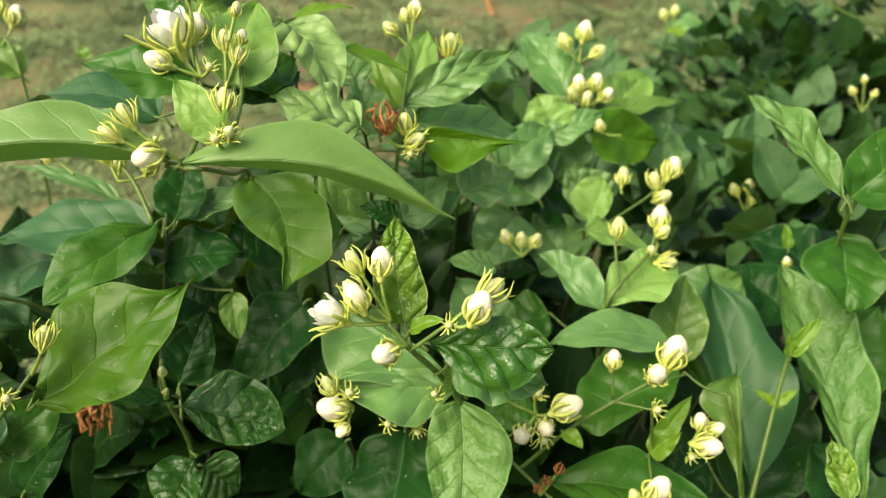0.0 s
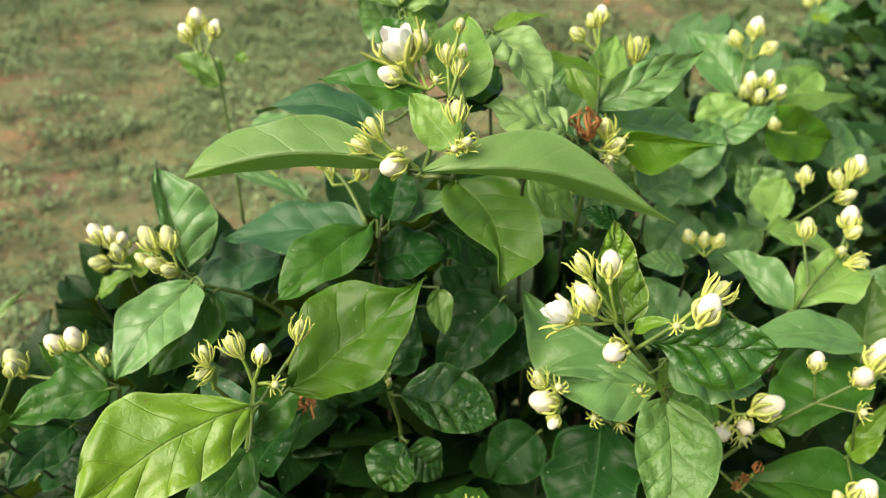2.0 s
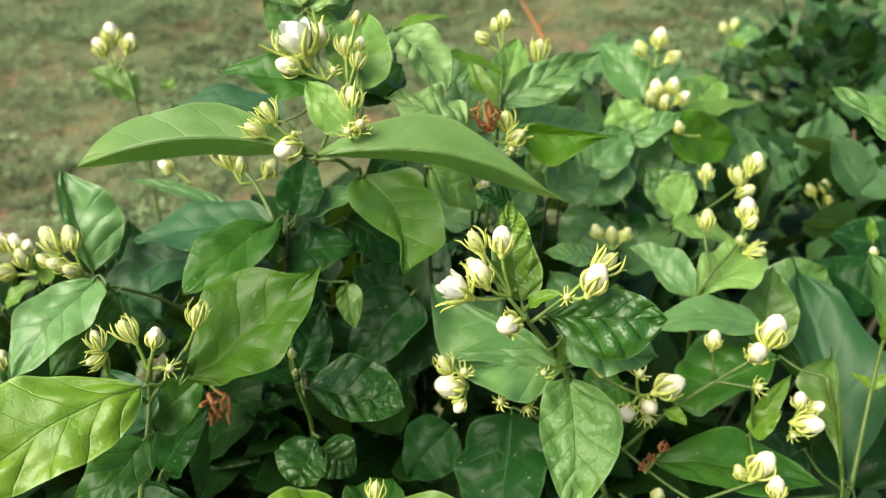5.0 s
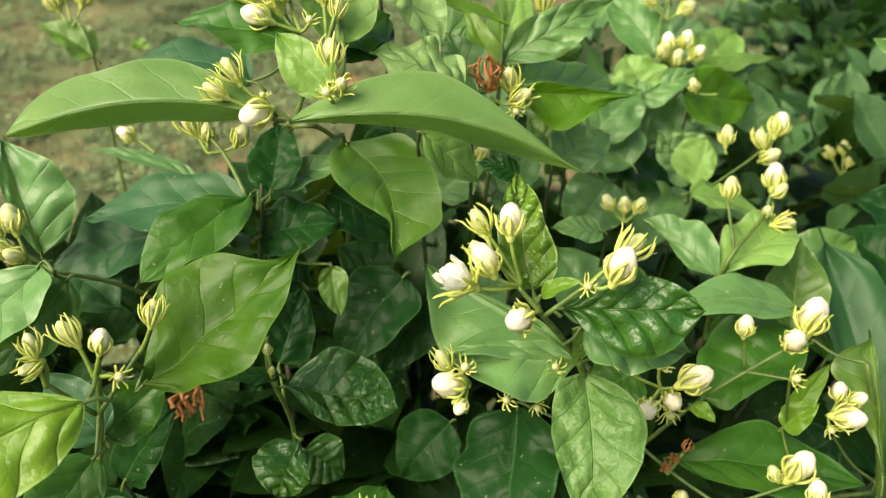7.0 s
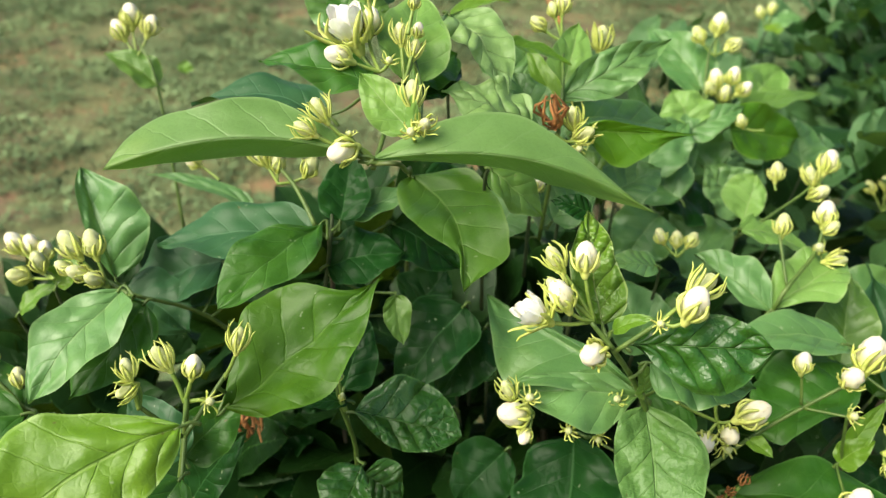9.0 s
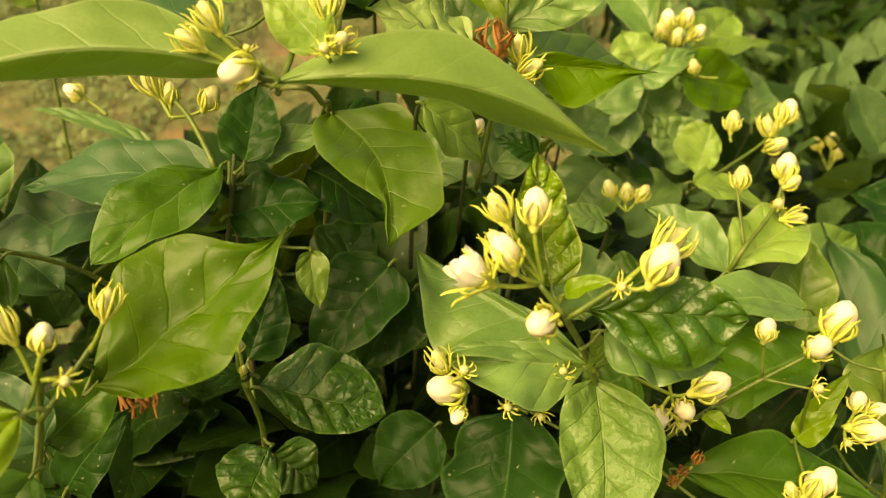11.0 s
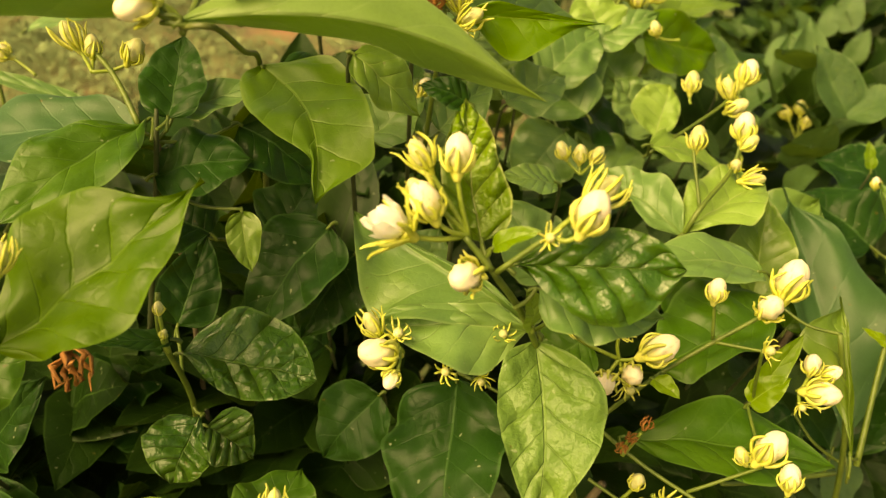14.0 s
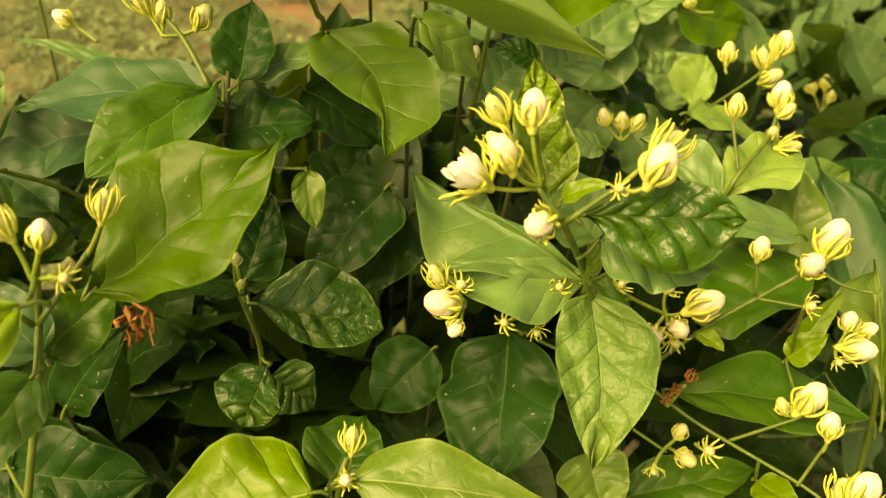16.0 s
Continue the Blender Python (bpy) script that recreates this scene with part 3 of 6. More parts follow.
# ---- plants ----
# upper sprig with the long arched pair of leaves
leaf(near_shrub, (-0.1067, 0.2867, 0.8049), (-0.2076, 0.2777, 0.8006), (0.08, -0.98, 0.17), 0.0251, 0.04, -58, ARCHED, sway=0.1, left=(0.26, 0.72, 0.96, 1.0, 0.86, 0.66, 0.42), right=(0.26, 0.64, 0.92, 0.98, 0.84, 0.78, 0.54), joint=(-0.1048, 0.2862, 0.8011))
leaf(near_shrub, (-0.1035, 0.2866, 0.8026), (0.0104, 0.2928, 0.7794), (0.08, -0.99, 0.13), 0.0271, 0.04, -58, ARCHED, sway=-0.11, left=(0.26, 0.67, 0.85, 0.87, 0.58, 0.21, 0.0), right=(0.13, 0.48, 0.7, 0.69, 1.0, 0.82, 0.32), joint=(-0.0928, 0.2873, 0.8012))
leaf(near_shrub, (-0.0965, 0.3732, 0.7538), (-0.0669, 0.2975, 0.7347), (-0.13, -0.29, 0.95), 0.0461, 0.05, 6, OLIVE, sway=-0.115, left=(0.52, 0.97, 1.0, 0.99, 0.99, 0.97, 0.84), right=(0.43, 0.77, 0.88, 0.8, 0.48, 0.1, 0.07))
leaf(near_shrub, (-0.089, 0.304, 0.8084), (-0.1115, 0.3217, 0.8262), (-0.14, -0.69, 0.71), 0.0200, 0.04, 12, LIGHT)
leaf(near_shrub, (-0.109, 0.3323, 0.8167), (-0.1593, 0.3412, 0.8238), (0.07, -0.23, 0.97), 0.0313, 0.08, 10, FULL)
leaf(near_shrub, (-0.1373, 0.3645, 0.7891), (-0.2118, 0.3868, 0.7852), (0.06, -0.09, 0.99), 0.0343, 0.1, 6, TEAL)
leaf(near_shrub, (-0.0936, 0.3495, 0.8122), (-0.0918, 0.4014, 0.8387), (0.29, -0.6, 0.75), 0.0348, 0.06, 10, LIGHT)
leaf(near_shrub, (-0.0785, 0.3979, 0.8299), (-0.0485, 0.3717, 0.7992), (0.39, -0.39, 0.83), 0.0342, 0.1, 12, RIBBED)
leaf(near_shrub, (-0.0375, 0.3661, 0.7874), (-0.0797, 0.3591, 0.8053), (-0.01, -0.38, 0.93), 0.0333, 0.06, 8, RIBBED, wave=0.16)
leaf(near_shrub, (-0.0784, 0.4274, 0.8202), (-0.0482, 0.4461, 0.8243), (0.06, -0.09, 0.99), 0.0137, 0.1, 10, YOUNG)
leaf(near_shrub, (-0.1311, 0.4146, 0.8382), (-0.181, 0.4302, 0.8586), (-0.09, -0.39, 0.92), 0.0238, 0.06, 12, DULL, wave=0.14)
leaf(near_shrub, (-0.1277, 0.4146, 0.8374), (-0.0872, 0.445, 0.8566), (0.3, -0.33, 0.89), 0.0286, 0.06, 10, DULL, wave=0.14)
leaf(near_shrub, (-0.1335, 0.4143, 0.8189), (-0.1557, 0.436, 0.8416), (-0.17, -0.61, 0.77), 0.0278, 0.05, 10, PALE)
leaf(near_shrub, (-0.1224, 0.3723, 0.8439), (-0.1301, 0.3625, 0.8299), (-0.07, -0.65, 0.75), 0.0185, 0.05, 8, FULL)
leaf(near_shrub, (-0.1302, 0.4215, 0.8299), (-0.1053, 0.4406, 0.8348), (0.32, -0.53, 0.79), 0.0278, 0.05, 8, PALE)
leaf(near_shrub, (-0.099, 0.3753, 0.8032), (-0.0747, 0.4054, 0.807), (0.21, -0.35, 0.91), 0.0329, 0.05, 8, FULL)
leaf(near_shrub, (-0.1303, 0.4122, 0.8341), (-0.108, 0.4149, 0.8224), (0.23, -0.55, 0.81), 0.0169, 0.06, 10, LIGHT)
leaf(near_shrub, (-0.0486, 0.4026, 0.8145), (-0.0153, 0.4116, 0.8004), (0.09, -0.23, 0.97), 0.0140, 0.05, 10, YOUNG)
leaf(near_shrub, (-0.0945, 0.3646, 0.7984), (-0.0728, 0.4046, 0.8008), (0.2, -0.43, 0.88), 0.0243, 0.05, 10, DARK)
leaf(near_shrub, (-0.0562, 0.3479, 0.7705), (-0.0299, 0.3463, 0.7457), (0.13, -0.47, 0.87), 0.0246, 0.08, 8, MID)
# dark leaves below the upper sprig, DARK ones with their shade in the colour
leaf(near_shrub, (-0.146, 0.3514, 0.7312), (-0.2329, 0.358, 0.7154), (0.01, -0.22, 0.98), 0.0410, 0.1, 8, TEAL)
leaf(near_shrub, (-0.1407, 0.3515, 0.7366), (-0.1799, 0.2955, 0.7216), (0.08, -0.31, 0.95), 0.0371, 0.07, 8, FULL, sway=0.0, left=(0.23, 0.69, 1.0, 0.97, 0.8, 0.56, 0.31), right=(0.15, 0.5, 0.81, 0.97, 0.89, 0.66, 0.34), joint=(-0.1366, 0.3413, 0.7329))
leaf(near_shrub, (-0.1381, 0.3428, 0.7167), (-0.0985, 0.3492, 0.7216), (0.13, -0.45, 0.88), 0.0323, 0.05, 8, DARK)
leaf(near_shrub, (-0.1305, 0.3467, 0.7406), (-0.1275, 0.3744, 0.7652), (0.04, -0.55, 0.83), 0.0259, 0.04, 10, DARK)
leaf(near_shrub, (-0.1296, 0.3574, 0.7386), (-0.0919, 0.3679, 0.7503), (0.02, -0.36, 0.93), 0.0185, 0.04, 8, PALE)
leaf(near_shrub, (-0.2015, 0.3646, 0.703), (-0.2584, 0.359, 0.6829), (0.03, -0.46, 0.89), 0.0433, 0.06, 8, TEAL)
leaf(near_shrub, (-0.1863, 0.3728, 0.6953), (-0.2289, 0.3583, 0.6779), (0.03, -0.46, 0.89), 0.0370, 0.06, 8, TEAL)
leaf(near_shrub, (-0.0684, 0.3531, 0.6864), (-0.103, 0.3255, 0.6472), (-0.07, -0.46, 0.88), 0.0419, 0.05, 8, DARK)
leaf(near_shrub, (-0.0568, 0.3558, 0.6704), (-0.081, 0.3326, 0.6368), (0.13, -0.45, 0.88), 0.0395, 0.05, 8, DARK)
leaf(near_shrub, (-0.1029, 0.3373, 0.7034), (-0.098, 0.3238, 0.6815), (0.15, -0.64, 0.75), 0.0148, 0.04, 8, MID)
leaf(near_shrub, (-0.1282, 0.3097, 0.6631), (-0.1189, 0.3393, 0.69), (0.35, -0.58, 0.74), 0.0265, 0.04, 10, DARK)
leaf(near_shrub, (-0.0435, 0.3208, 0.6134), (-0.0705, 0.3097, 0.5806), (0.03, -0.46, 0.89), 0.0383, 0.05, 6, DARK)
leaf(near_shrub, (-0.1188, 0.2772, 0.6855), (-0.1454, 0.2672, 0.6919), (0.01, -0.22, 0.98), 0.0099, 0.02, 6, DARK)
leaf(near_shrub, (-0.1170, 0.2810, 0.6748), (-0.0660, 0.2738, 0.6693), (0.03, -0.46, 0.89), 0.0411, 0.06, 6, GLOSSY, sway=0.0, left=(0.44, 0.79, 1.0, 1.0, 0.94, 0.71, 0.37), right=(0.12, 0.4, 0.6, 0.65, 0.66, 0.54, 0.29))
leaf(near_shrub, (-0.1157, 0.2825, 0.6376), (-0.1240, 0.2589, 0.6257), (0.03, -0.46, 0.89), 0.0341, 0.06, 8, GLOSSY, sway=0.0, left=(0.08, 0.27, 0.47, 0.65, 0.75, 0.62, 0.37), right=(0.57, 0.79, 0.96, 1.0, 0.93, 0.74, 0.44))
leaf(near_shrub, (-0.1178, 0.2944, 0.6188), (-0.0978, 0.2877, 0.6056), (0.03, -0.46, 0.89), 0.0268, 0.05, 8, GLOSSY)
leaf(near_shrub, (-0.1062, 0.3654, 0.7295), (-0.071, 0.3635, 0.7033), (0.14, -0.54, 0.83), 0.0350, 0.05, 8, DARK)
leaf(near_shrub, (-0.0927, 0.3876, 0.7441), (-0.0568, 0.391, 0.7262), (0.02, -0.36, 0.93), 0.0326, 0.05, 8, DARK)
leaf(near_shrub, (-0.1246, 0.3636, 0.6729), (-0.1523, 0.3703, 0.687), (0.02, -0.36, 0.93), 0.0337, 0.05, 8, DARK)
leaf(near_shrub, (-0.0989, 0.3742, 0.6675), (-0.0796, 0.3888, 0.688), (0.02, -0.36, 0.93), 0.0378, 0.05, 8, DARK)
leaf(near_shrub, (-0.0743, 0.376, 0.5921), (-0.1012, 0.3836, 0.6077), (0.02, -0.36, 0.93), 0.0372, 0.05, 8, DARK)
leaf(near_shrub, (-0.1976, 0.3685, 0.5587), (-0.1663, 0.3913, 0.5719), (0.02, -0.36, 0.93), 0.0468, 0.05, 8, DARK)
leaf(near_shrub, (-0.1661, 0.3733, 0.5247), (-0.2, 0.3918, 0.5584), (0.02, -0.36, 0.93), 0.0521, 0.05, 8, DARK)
# flowering sprig at the side with its big bright leaf
leaf(near_shrub, (-0.1611, 0.2015, 0.7408), (-0.2152, 0.1519, 0.7278), (0.27, -0.51, 0.82), 0.0516, 0.05, -8, YOUNG, wave=0.05, sway=0.06, left=(0.31, 0.6, 0.74, 0.72, 0.62, 0.45, 0.17), right=(0.21, 0.5, 0.77, 1.0, 0.94, 0.66, 0.22))
leaf(near_shrub, (-0.1612, 0.2405, 0.7132), (-0.0999, 0.2789, 0.7534), (-0.2, -0.54, 0.82), 0.0556, 0.05, 8, BROAD, sway=0.03, left=(0.23, 0.61, 0.89, 1.0, 0.78, 0.25, 0.05), right=(0.3, 0.68, 0.87, 0.87, 0.73, 0.46, 0.17), joint=(-0.1608, 0.2463, 0.7171))
leaf(near_shrub, (-0.2304, 0.3071, 0.7232), (-0.2581, 0.2576, 0.6951), (-0.07, -0.46, 0.88), 0.0396, 0.06, 10, PALE, sway=0.0, left=(0.71, 0.95, 1.0, 0.94, 0.8, 0.55, 0.23), right=(0.31, 0.71, 0.82, 0.9, 0.84, 0.56, 0.24), joint=(-0.2226, 0.3037, 0.722))
leaf(near_shrub, (-0.2216, 0.3101, 0.7133), (-0.2513, 0.2755, 0.6811), (0.13, -0.45, 0.88), 0.0362, 0.05, 8, FULL)
leaf(near_shrub, (-0.2536, 0.3463, 0.7027), (-0.2750, 0.3771, 0.7525), (0.49, -0.63, 0.6), 0.0466, 0.05, 26, PALE, sway=0.0, left=(0.1, 0.25, 0.31, 0.33, 0.31, 0.27, 0.15), right=(0.54, 0.82, 1.0, 0.98, 0.81, 0.51, 0.23), joint=(-0.249, 0.3463, 0.699))
leaf(near_shrub, (-0.1718, 0.2125, 0.7025), (-0.1917, 0.1745, 0.6826), (0.02, -0.36, 0.93), 0.0257, 0.08, 10, FULL)
leaf(near_shrub, (-0.1822, 0.2373, 0.6868), (-0.2082, 0.2538, 0.7069), (-0.06, -0.56, 0.83), 0.0234, 0.05, 8, TEAL)
leaf(near_shrub, (-0.1852, 0.2446, 0.68), (-0.1629, 0.2628, 0.6965), (0.36, -0.65, 0.67), 0.0253, 0.05, 8, FULL)
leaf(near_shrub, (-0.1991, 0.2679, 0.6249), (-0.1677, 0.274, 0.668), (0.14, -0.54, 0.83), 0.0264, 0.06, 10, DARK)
# shade from the bright leaf above is painted in by using DARK
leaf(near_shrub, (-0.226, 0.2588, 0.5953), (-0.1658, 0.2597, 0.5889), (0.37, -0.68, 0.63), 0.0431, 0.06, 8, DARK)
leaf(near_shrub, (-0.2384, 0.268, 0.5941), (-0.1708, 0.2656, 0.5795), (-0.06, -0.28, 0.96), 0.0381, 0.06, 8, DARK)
leaf(near_shrub, (-0.2046, 0.229, 0.639), (-0.2145, 0.2325, 0.6459), (0.02, -0.36, 0.93), 0.0163, 0.06, 8, FULL)
leaf(near_shrub, (-0.0871, 0.2054, 0.6563), (-0.1444, 0.1962, 0.6427), (-0.15, -0.4, 0.9), 0.0511, 0.06, -6, YOUNG, sway=0.0, left=(0.34, 0.57, 0.69, 0.71, 0.57, 0.41, 0.16), right=(0.64, 0.93, 1.0, 0.96, 0.8, 0.55, 0.24))
leaf(near_shrub, (-0.0740, 0.2088, 0.6590), (-0.0006, 0.2003, 0.6558), (0.0, -0.35, 0.94), 0.0331, 0.08, -6, MID, sway=0.0, left=(0.58, 0.91, 1.0, 0.86, 0.52, 0.27, 0.11), right=(0.32, 0.7, 0.92, 0.94, 0.85, 0.56, 0.24))
leaf(near_shrub, (-0.0845, 0.2327, 0.6258), (-0.0725, 0.2649, 0.628), (0.04, -0.38, 0.92), 0.0346, 0.06, 8, FULL)
leaf(near_shrub, (-0.2751, 0.2754, 0.6757), (-0.3128, 0.2818, 0.695), (0.1, -0.47, 0.88), 0.0256, 0.06, 8, FULL)
leaf(near_shrub, (-0.269, 0.2669, 0.6796), (-0.3149, 0.2443, 0.6728), (-0.01, -0.38, 0.93), 0.0304, 0.06, 8, FULL)
leaf(near_shrub, (-0.2822, 0.2476, 0.6705), (-0.3022, 0.214, 0.6587), (0.09, -0.37, 0.93), 0.0265, 0.06, 8, DARK)
leaf(near_shrub, (-0.2926, 0.2609, 0.656), (-0.2721, 0.2742, 0.673), (0.09, -0.37, 0.93), 0.0241, 0.06, 8, DARK)
leaf(near_shrub, (-0.31, 0.2448, 0.6338), (-0.2775, 0.2579, 0.6476), (0.09, -0.37, 0.93), 0.0301, 0.06, 8, DARK)
leaf(near_shrub, (-0.3346, 0.3736, 0.6572), (-0.3127, 0.3848, 0.6704), (0.07, -0.23, 0.97), 0.0149, 0.06, 8, YOUNG)
leaf(near_shrub, (-0.2979, 0.361, 0.6859), (-0.2857, 0.3715, 0.7002), (0.1, -0.56, 0.82), 0.0161, 0.05, 10, YOUNG)
leaf(near_shrub, (-0.4312, 0.3291, 0.6257), (-0.3848, 0.3694, 0.6596), (-0.08, -0.49, 0.87), 0.0167, 0.06, 12, MID)
leaf(near_shrub, (-0.3015, 0.2229, 0.6867), (-0.3138, 0.2228, 0.7096), (0.12, -0.47, 0.88), 0.0203, 0.06, 8, FULL)
leaf(near_shrub, (-0.2991, 0.2055, 0.6768), (-0.3148, 0.202, 0.6951), (0.11, -0.37, 0.92), 0.0226, 0.06, 8, FULL)
leaf(near_shrub, (-0.2535, 0.3488, 0.694), (-0.2127, 0.333, 0.678), (0.09, -0.37, 0.93), 0.0400, 0.06, 8, TEAL)
# leaves of the middle flowering sprig
leaf(near_shrub, (0.0171, 0.2824, 0.6844), (0.0162, 0.2293, 0.6408), (-0.09, -0.63, 0.77), 0.0466, 0.04, 14, CRISP, sway=-0.045, left=(0.44, 0.84, 1.0, 0.91, 0.73, 0.46, 0.22), right=(0.45, 0.68, 0.74, 0.7, 0.55, 0.36, 0.15))
leaf(near_shrub, (0.0006, 0.2567, 0.7399), (0.0523, 0.2484, 0.7456), (-0.19, -0.76, 0.62), 0.0361, 0.06, -6, CRISP_DARK, sway=0.0, joint=(0.0009, 0.2546, 0.7374), left=(0.14, 0.4, 0.57, 0.7, 0.68, 0.54, 0.29), right=(0.11, 0.49, 0.83, 1.0, 0.99, 0.76, 0.35))
leaf(near_shrub, (0.0125, 0.2688, 0.7209), (0.0538, 0.2583, 0.7177), (0.03, -0.46, 0.89), 0.0326, 0.05, 6, PALE)
leaf(near_shrub, (0.0144, 0.2938, 0.6854), (-0.0561, 0.3417, 0.7014), (-0.12, -0.47, 0.88), 0.0665, 0.05, 8, PALE, wave=0.15, sway=0.0, left=(0.17, 0.53, 0.81, 1.0, 0.95, 0.56, 0.23), right=(0.04, 0.11, 0.11, 0.08, 0.03, 0.01, 0.0))
leaf(near_shrub, (0.0157, 0.2912, 0.6826), (-0.0477, 0.2900, 0.6841), (0.03, -0.46, 0.89), 0.0436, 0.06, 8, PALE, sway=0.0, left=(0.21, 0.7, 1.0, 0.94, 0.66, 0.35, 0.14), right=(0.14, 0.4, 0.39, 0.4, 0.38, 0.33, 0.15))
leaf(near_shrub, (-0.0092, 0.3079, 0.6378), (-0.0148, 0.2511, 0.6050), (-0.42, -0.42, 0.8), 0.0576, 0.05, 6, DARK, sway=0.0, left=(0.35, 0.75, 0.89, 0.91, 0.84, 0.63, 0.35), right=(0.57, 0.89, 0.97, 1.0, 0.92, 0.77, 0.48), joint=(-0.0025, 0.3053, 0.6399))
leaf(near_shrub, (-0.0092, 0.2677, 0.7407), (-0.0158, 0.2969, 0.7784), (0.16, -0.77, 0.61), 0.0219, 0.05, 22, PUCKERED)
leaf(near_shrub, (-0.0148, 0.2960, 0.7762), (-0.0314, 0.2980, 0.7809), (0.10, -0.75, 0.66), 0.0105, 0.16, 10, DARK)
leaf(near_shrub, (-0.0067, 0.2586, 0.7446), (0.0076, 0.2542, 0.7547), (0.03, -0.43, 0.9), 0.0071, 0.1, 14, YOUNG)
leaf(near_shrub, (0.013, 0.2732, 0.6996), (0.0081, 0.2725, 0.7179), (0.25, -0.6, 0.76), 0.0118, 0.1, 10, MID)
leaf(near_shrub, (0.1469, 0.3460, 0.6499), (0.0831, 0.3217, 0.6350), (-0.17, -0.15, 0.97), 0.0620, 0.05, 6, FULL, sway=0.0, left=(0.15, 0.43, 0.52, 0.55, 0.52, 0.54, 0.51), right=(0.65, 0.9, 0.98, 1.0, 0.81, 0.58, 0.23), joint=(0.1489, 0.3482, 0.6506))
leaf(near_shrub, (0.14, 0.3602, 0.6634), (0.0667, 0.3427, 0.6709), (-0.04, -0.22, 0.98), 0.0306, 0.1, 8, PALE)
leaf(near_shrub, (0.0692, 0.2939, 0.6178), (0.1588, 0.2800, 0.6165), (0.01, -0.03, 1.0), 0.0461, 0.06, 8, FULL, sway=0.0, left=(0.24, 0.63, 0.89, 1.0, 0.86, 0.51, 0.18), right=(0.25, 0.65, 0.86, 0.92, 0.85, 0.54, 0.23), joint=(0.0663, 0.285, 0.6176))
leaf(near_shrub, (0.0732, 0.2957, 0.6524), (0.0818, 0.2845, 0.6523), (0.03, -0.46, 0.89), 0.0087, 0.06, 8, YOUNG)
leaf(near_shrub, (0.1264, 0.3056, 0.633), (0.1428, 0.3138, 0.6651), (-0.03, -0.55, 0.83), 0.0116, 0.06, 12, YOUNG)
leaf(near_shrub, (0.1241, 0.3039, 0.6303), (0.1382, 0.303, 0.6479), (-0.03, -0.46, 0.89), 0.0146, 0.06, 10, YOUNG)
leaf(near_shrub, (0.0303, 0.2764, 0.5929), (0.0393, 0.2512, 0.5768), (-0.06, -0.49, 0.87), 0.0340, 0.05, 8, MID)
leaf(near_shrub, (0.0553, 0.2755, 0.5603), (0.119, 0.2828, 0.575), (-0.06, -0.28, 0.96), 0.0307, 0.05, 8, FULL)
leaf(near_shrub, (0.1055, 0.261, 0.5949), (0.1164, 0.2403, 0.6015), (-0.06, -0.38, 0.92), 0.0175, 0.05, 8, YOUNG)
leaf(near_shrub, (-0.0697, 0.3548, 0.6518), (-0.0488, 0.3485, 0.6392), (0.03, -0.46, 0.89), 0.0202, 0.05, 8, MID)
leaf(near_shrub, (0.0464, 0.389, 0.6347), (0.0175, 0.409, 0.6699), (-0.07, -0.46, 0.88), 0.0412, 0.05, 8, PALE)
leaf(near_shrub, (0.0812, 0.4254, 0.6315), (0.0476, 0.4185, 0.6248), (0.02, -0.36, 0.93), 0.0379, 0.05, 8, FULL)
leaf(near_shrub, (0.0647, 0.5031, 0.6627), (0.0376, 0.4808, 0.6309), (0.03, -0.46, 0.89), 0.0478, 0.05, 8, PALE)
leaf(near_shrub, (0.1092, 0.5018, 0.6173), (0.0791, 0.5311, 0.6488), (0.02, -0.36, 0.93), 0.0563, 0.05, 8, PALE)
leaf(near_shrub, (-0.0354, 0.3792, 0.6296), (-0.0156, 0.3981, 0.657), (0.02, -0.36, 0.93), 0.0358, 0.05, 8, PALE)
leaf(near_shrub, (0.126, 0.3931, 0.5933), (0.1614, 0.4242, 0.6191), (0.03, -0.46, 0.89), 0.0489, 0.05, 8, FULL)
leaf(near_shrub, (0.066, 0.3725, 0.606), (0.0381, 0.3625, 0.5937), (0.02, -0.36, 0.93), 0.0394, 0.05, 8, FULL)
leaf(near_shrub, (0.1845, 0.4466, 0.614), (0.227, 0.4756, 0.6356), (0.03, -0.46, 0.89), 0.0556, 0.05, 8, PALE)
leaf(near_shrub, (0.1891, 0.3985, 0.5937), (0.2098, 0.4162, 0.619), (0.03, -0.46, 0.89), 0.0447, 0.05, 8, FULL)
leaf(near_shrub, (-0.0536, 0.4198, 0.6962), (-0.0263, 0.4355, 0.7176), (0.02, -0.36, 0.93), 0.0358, 0.05, 8, PALE)
leaf(near_shrub, (0.0205, 0.4629, 0.6985), (0.0556, 0.4832, 0.7074), (0.02, -0.36, 0.93), 0.0383, 0.05, 8, PALE)
# tall leaves of the neighbouring shrub
leaf(side_shrub, (0.1563, 0.3846, 0.6278), (0.1692, 0.4309, 0.6636), (0.07, -0.64, 0.77), 0.0365, 0.05, 10, MID)
leaf(side_shrub, (0.2116, 0.3370, 0.5546), (0.1937, 0.4625, 0.6532), (-0.05, -0.62, 0.78), 0.0675, 0.06, 14, TEAL, wave=0.14, sway=0.005, left=(0.05, 0.19, 0.33, 0.58, 0.7, 0.59, 0.05), right=(0.0, 0.68, 0.95, 1.0, 0.82, 0.57, 0.0))
leaf(side_shrub, (0.2572, 0.3110, 0.5907), (0.2250, 0.4243, 0.6786), (-0.05, -0.62, 0.78), 0.0526, 0.05, 24, CRISP, wave=0.16, sway=-0.005, left=(0.04, 0.18, 0.34, 0.33, 0.6, 0.58, 0.36), right=(0.18, 0.5, 0.76, 0.97, 1.0, 0.81, 0.48))
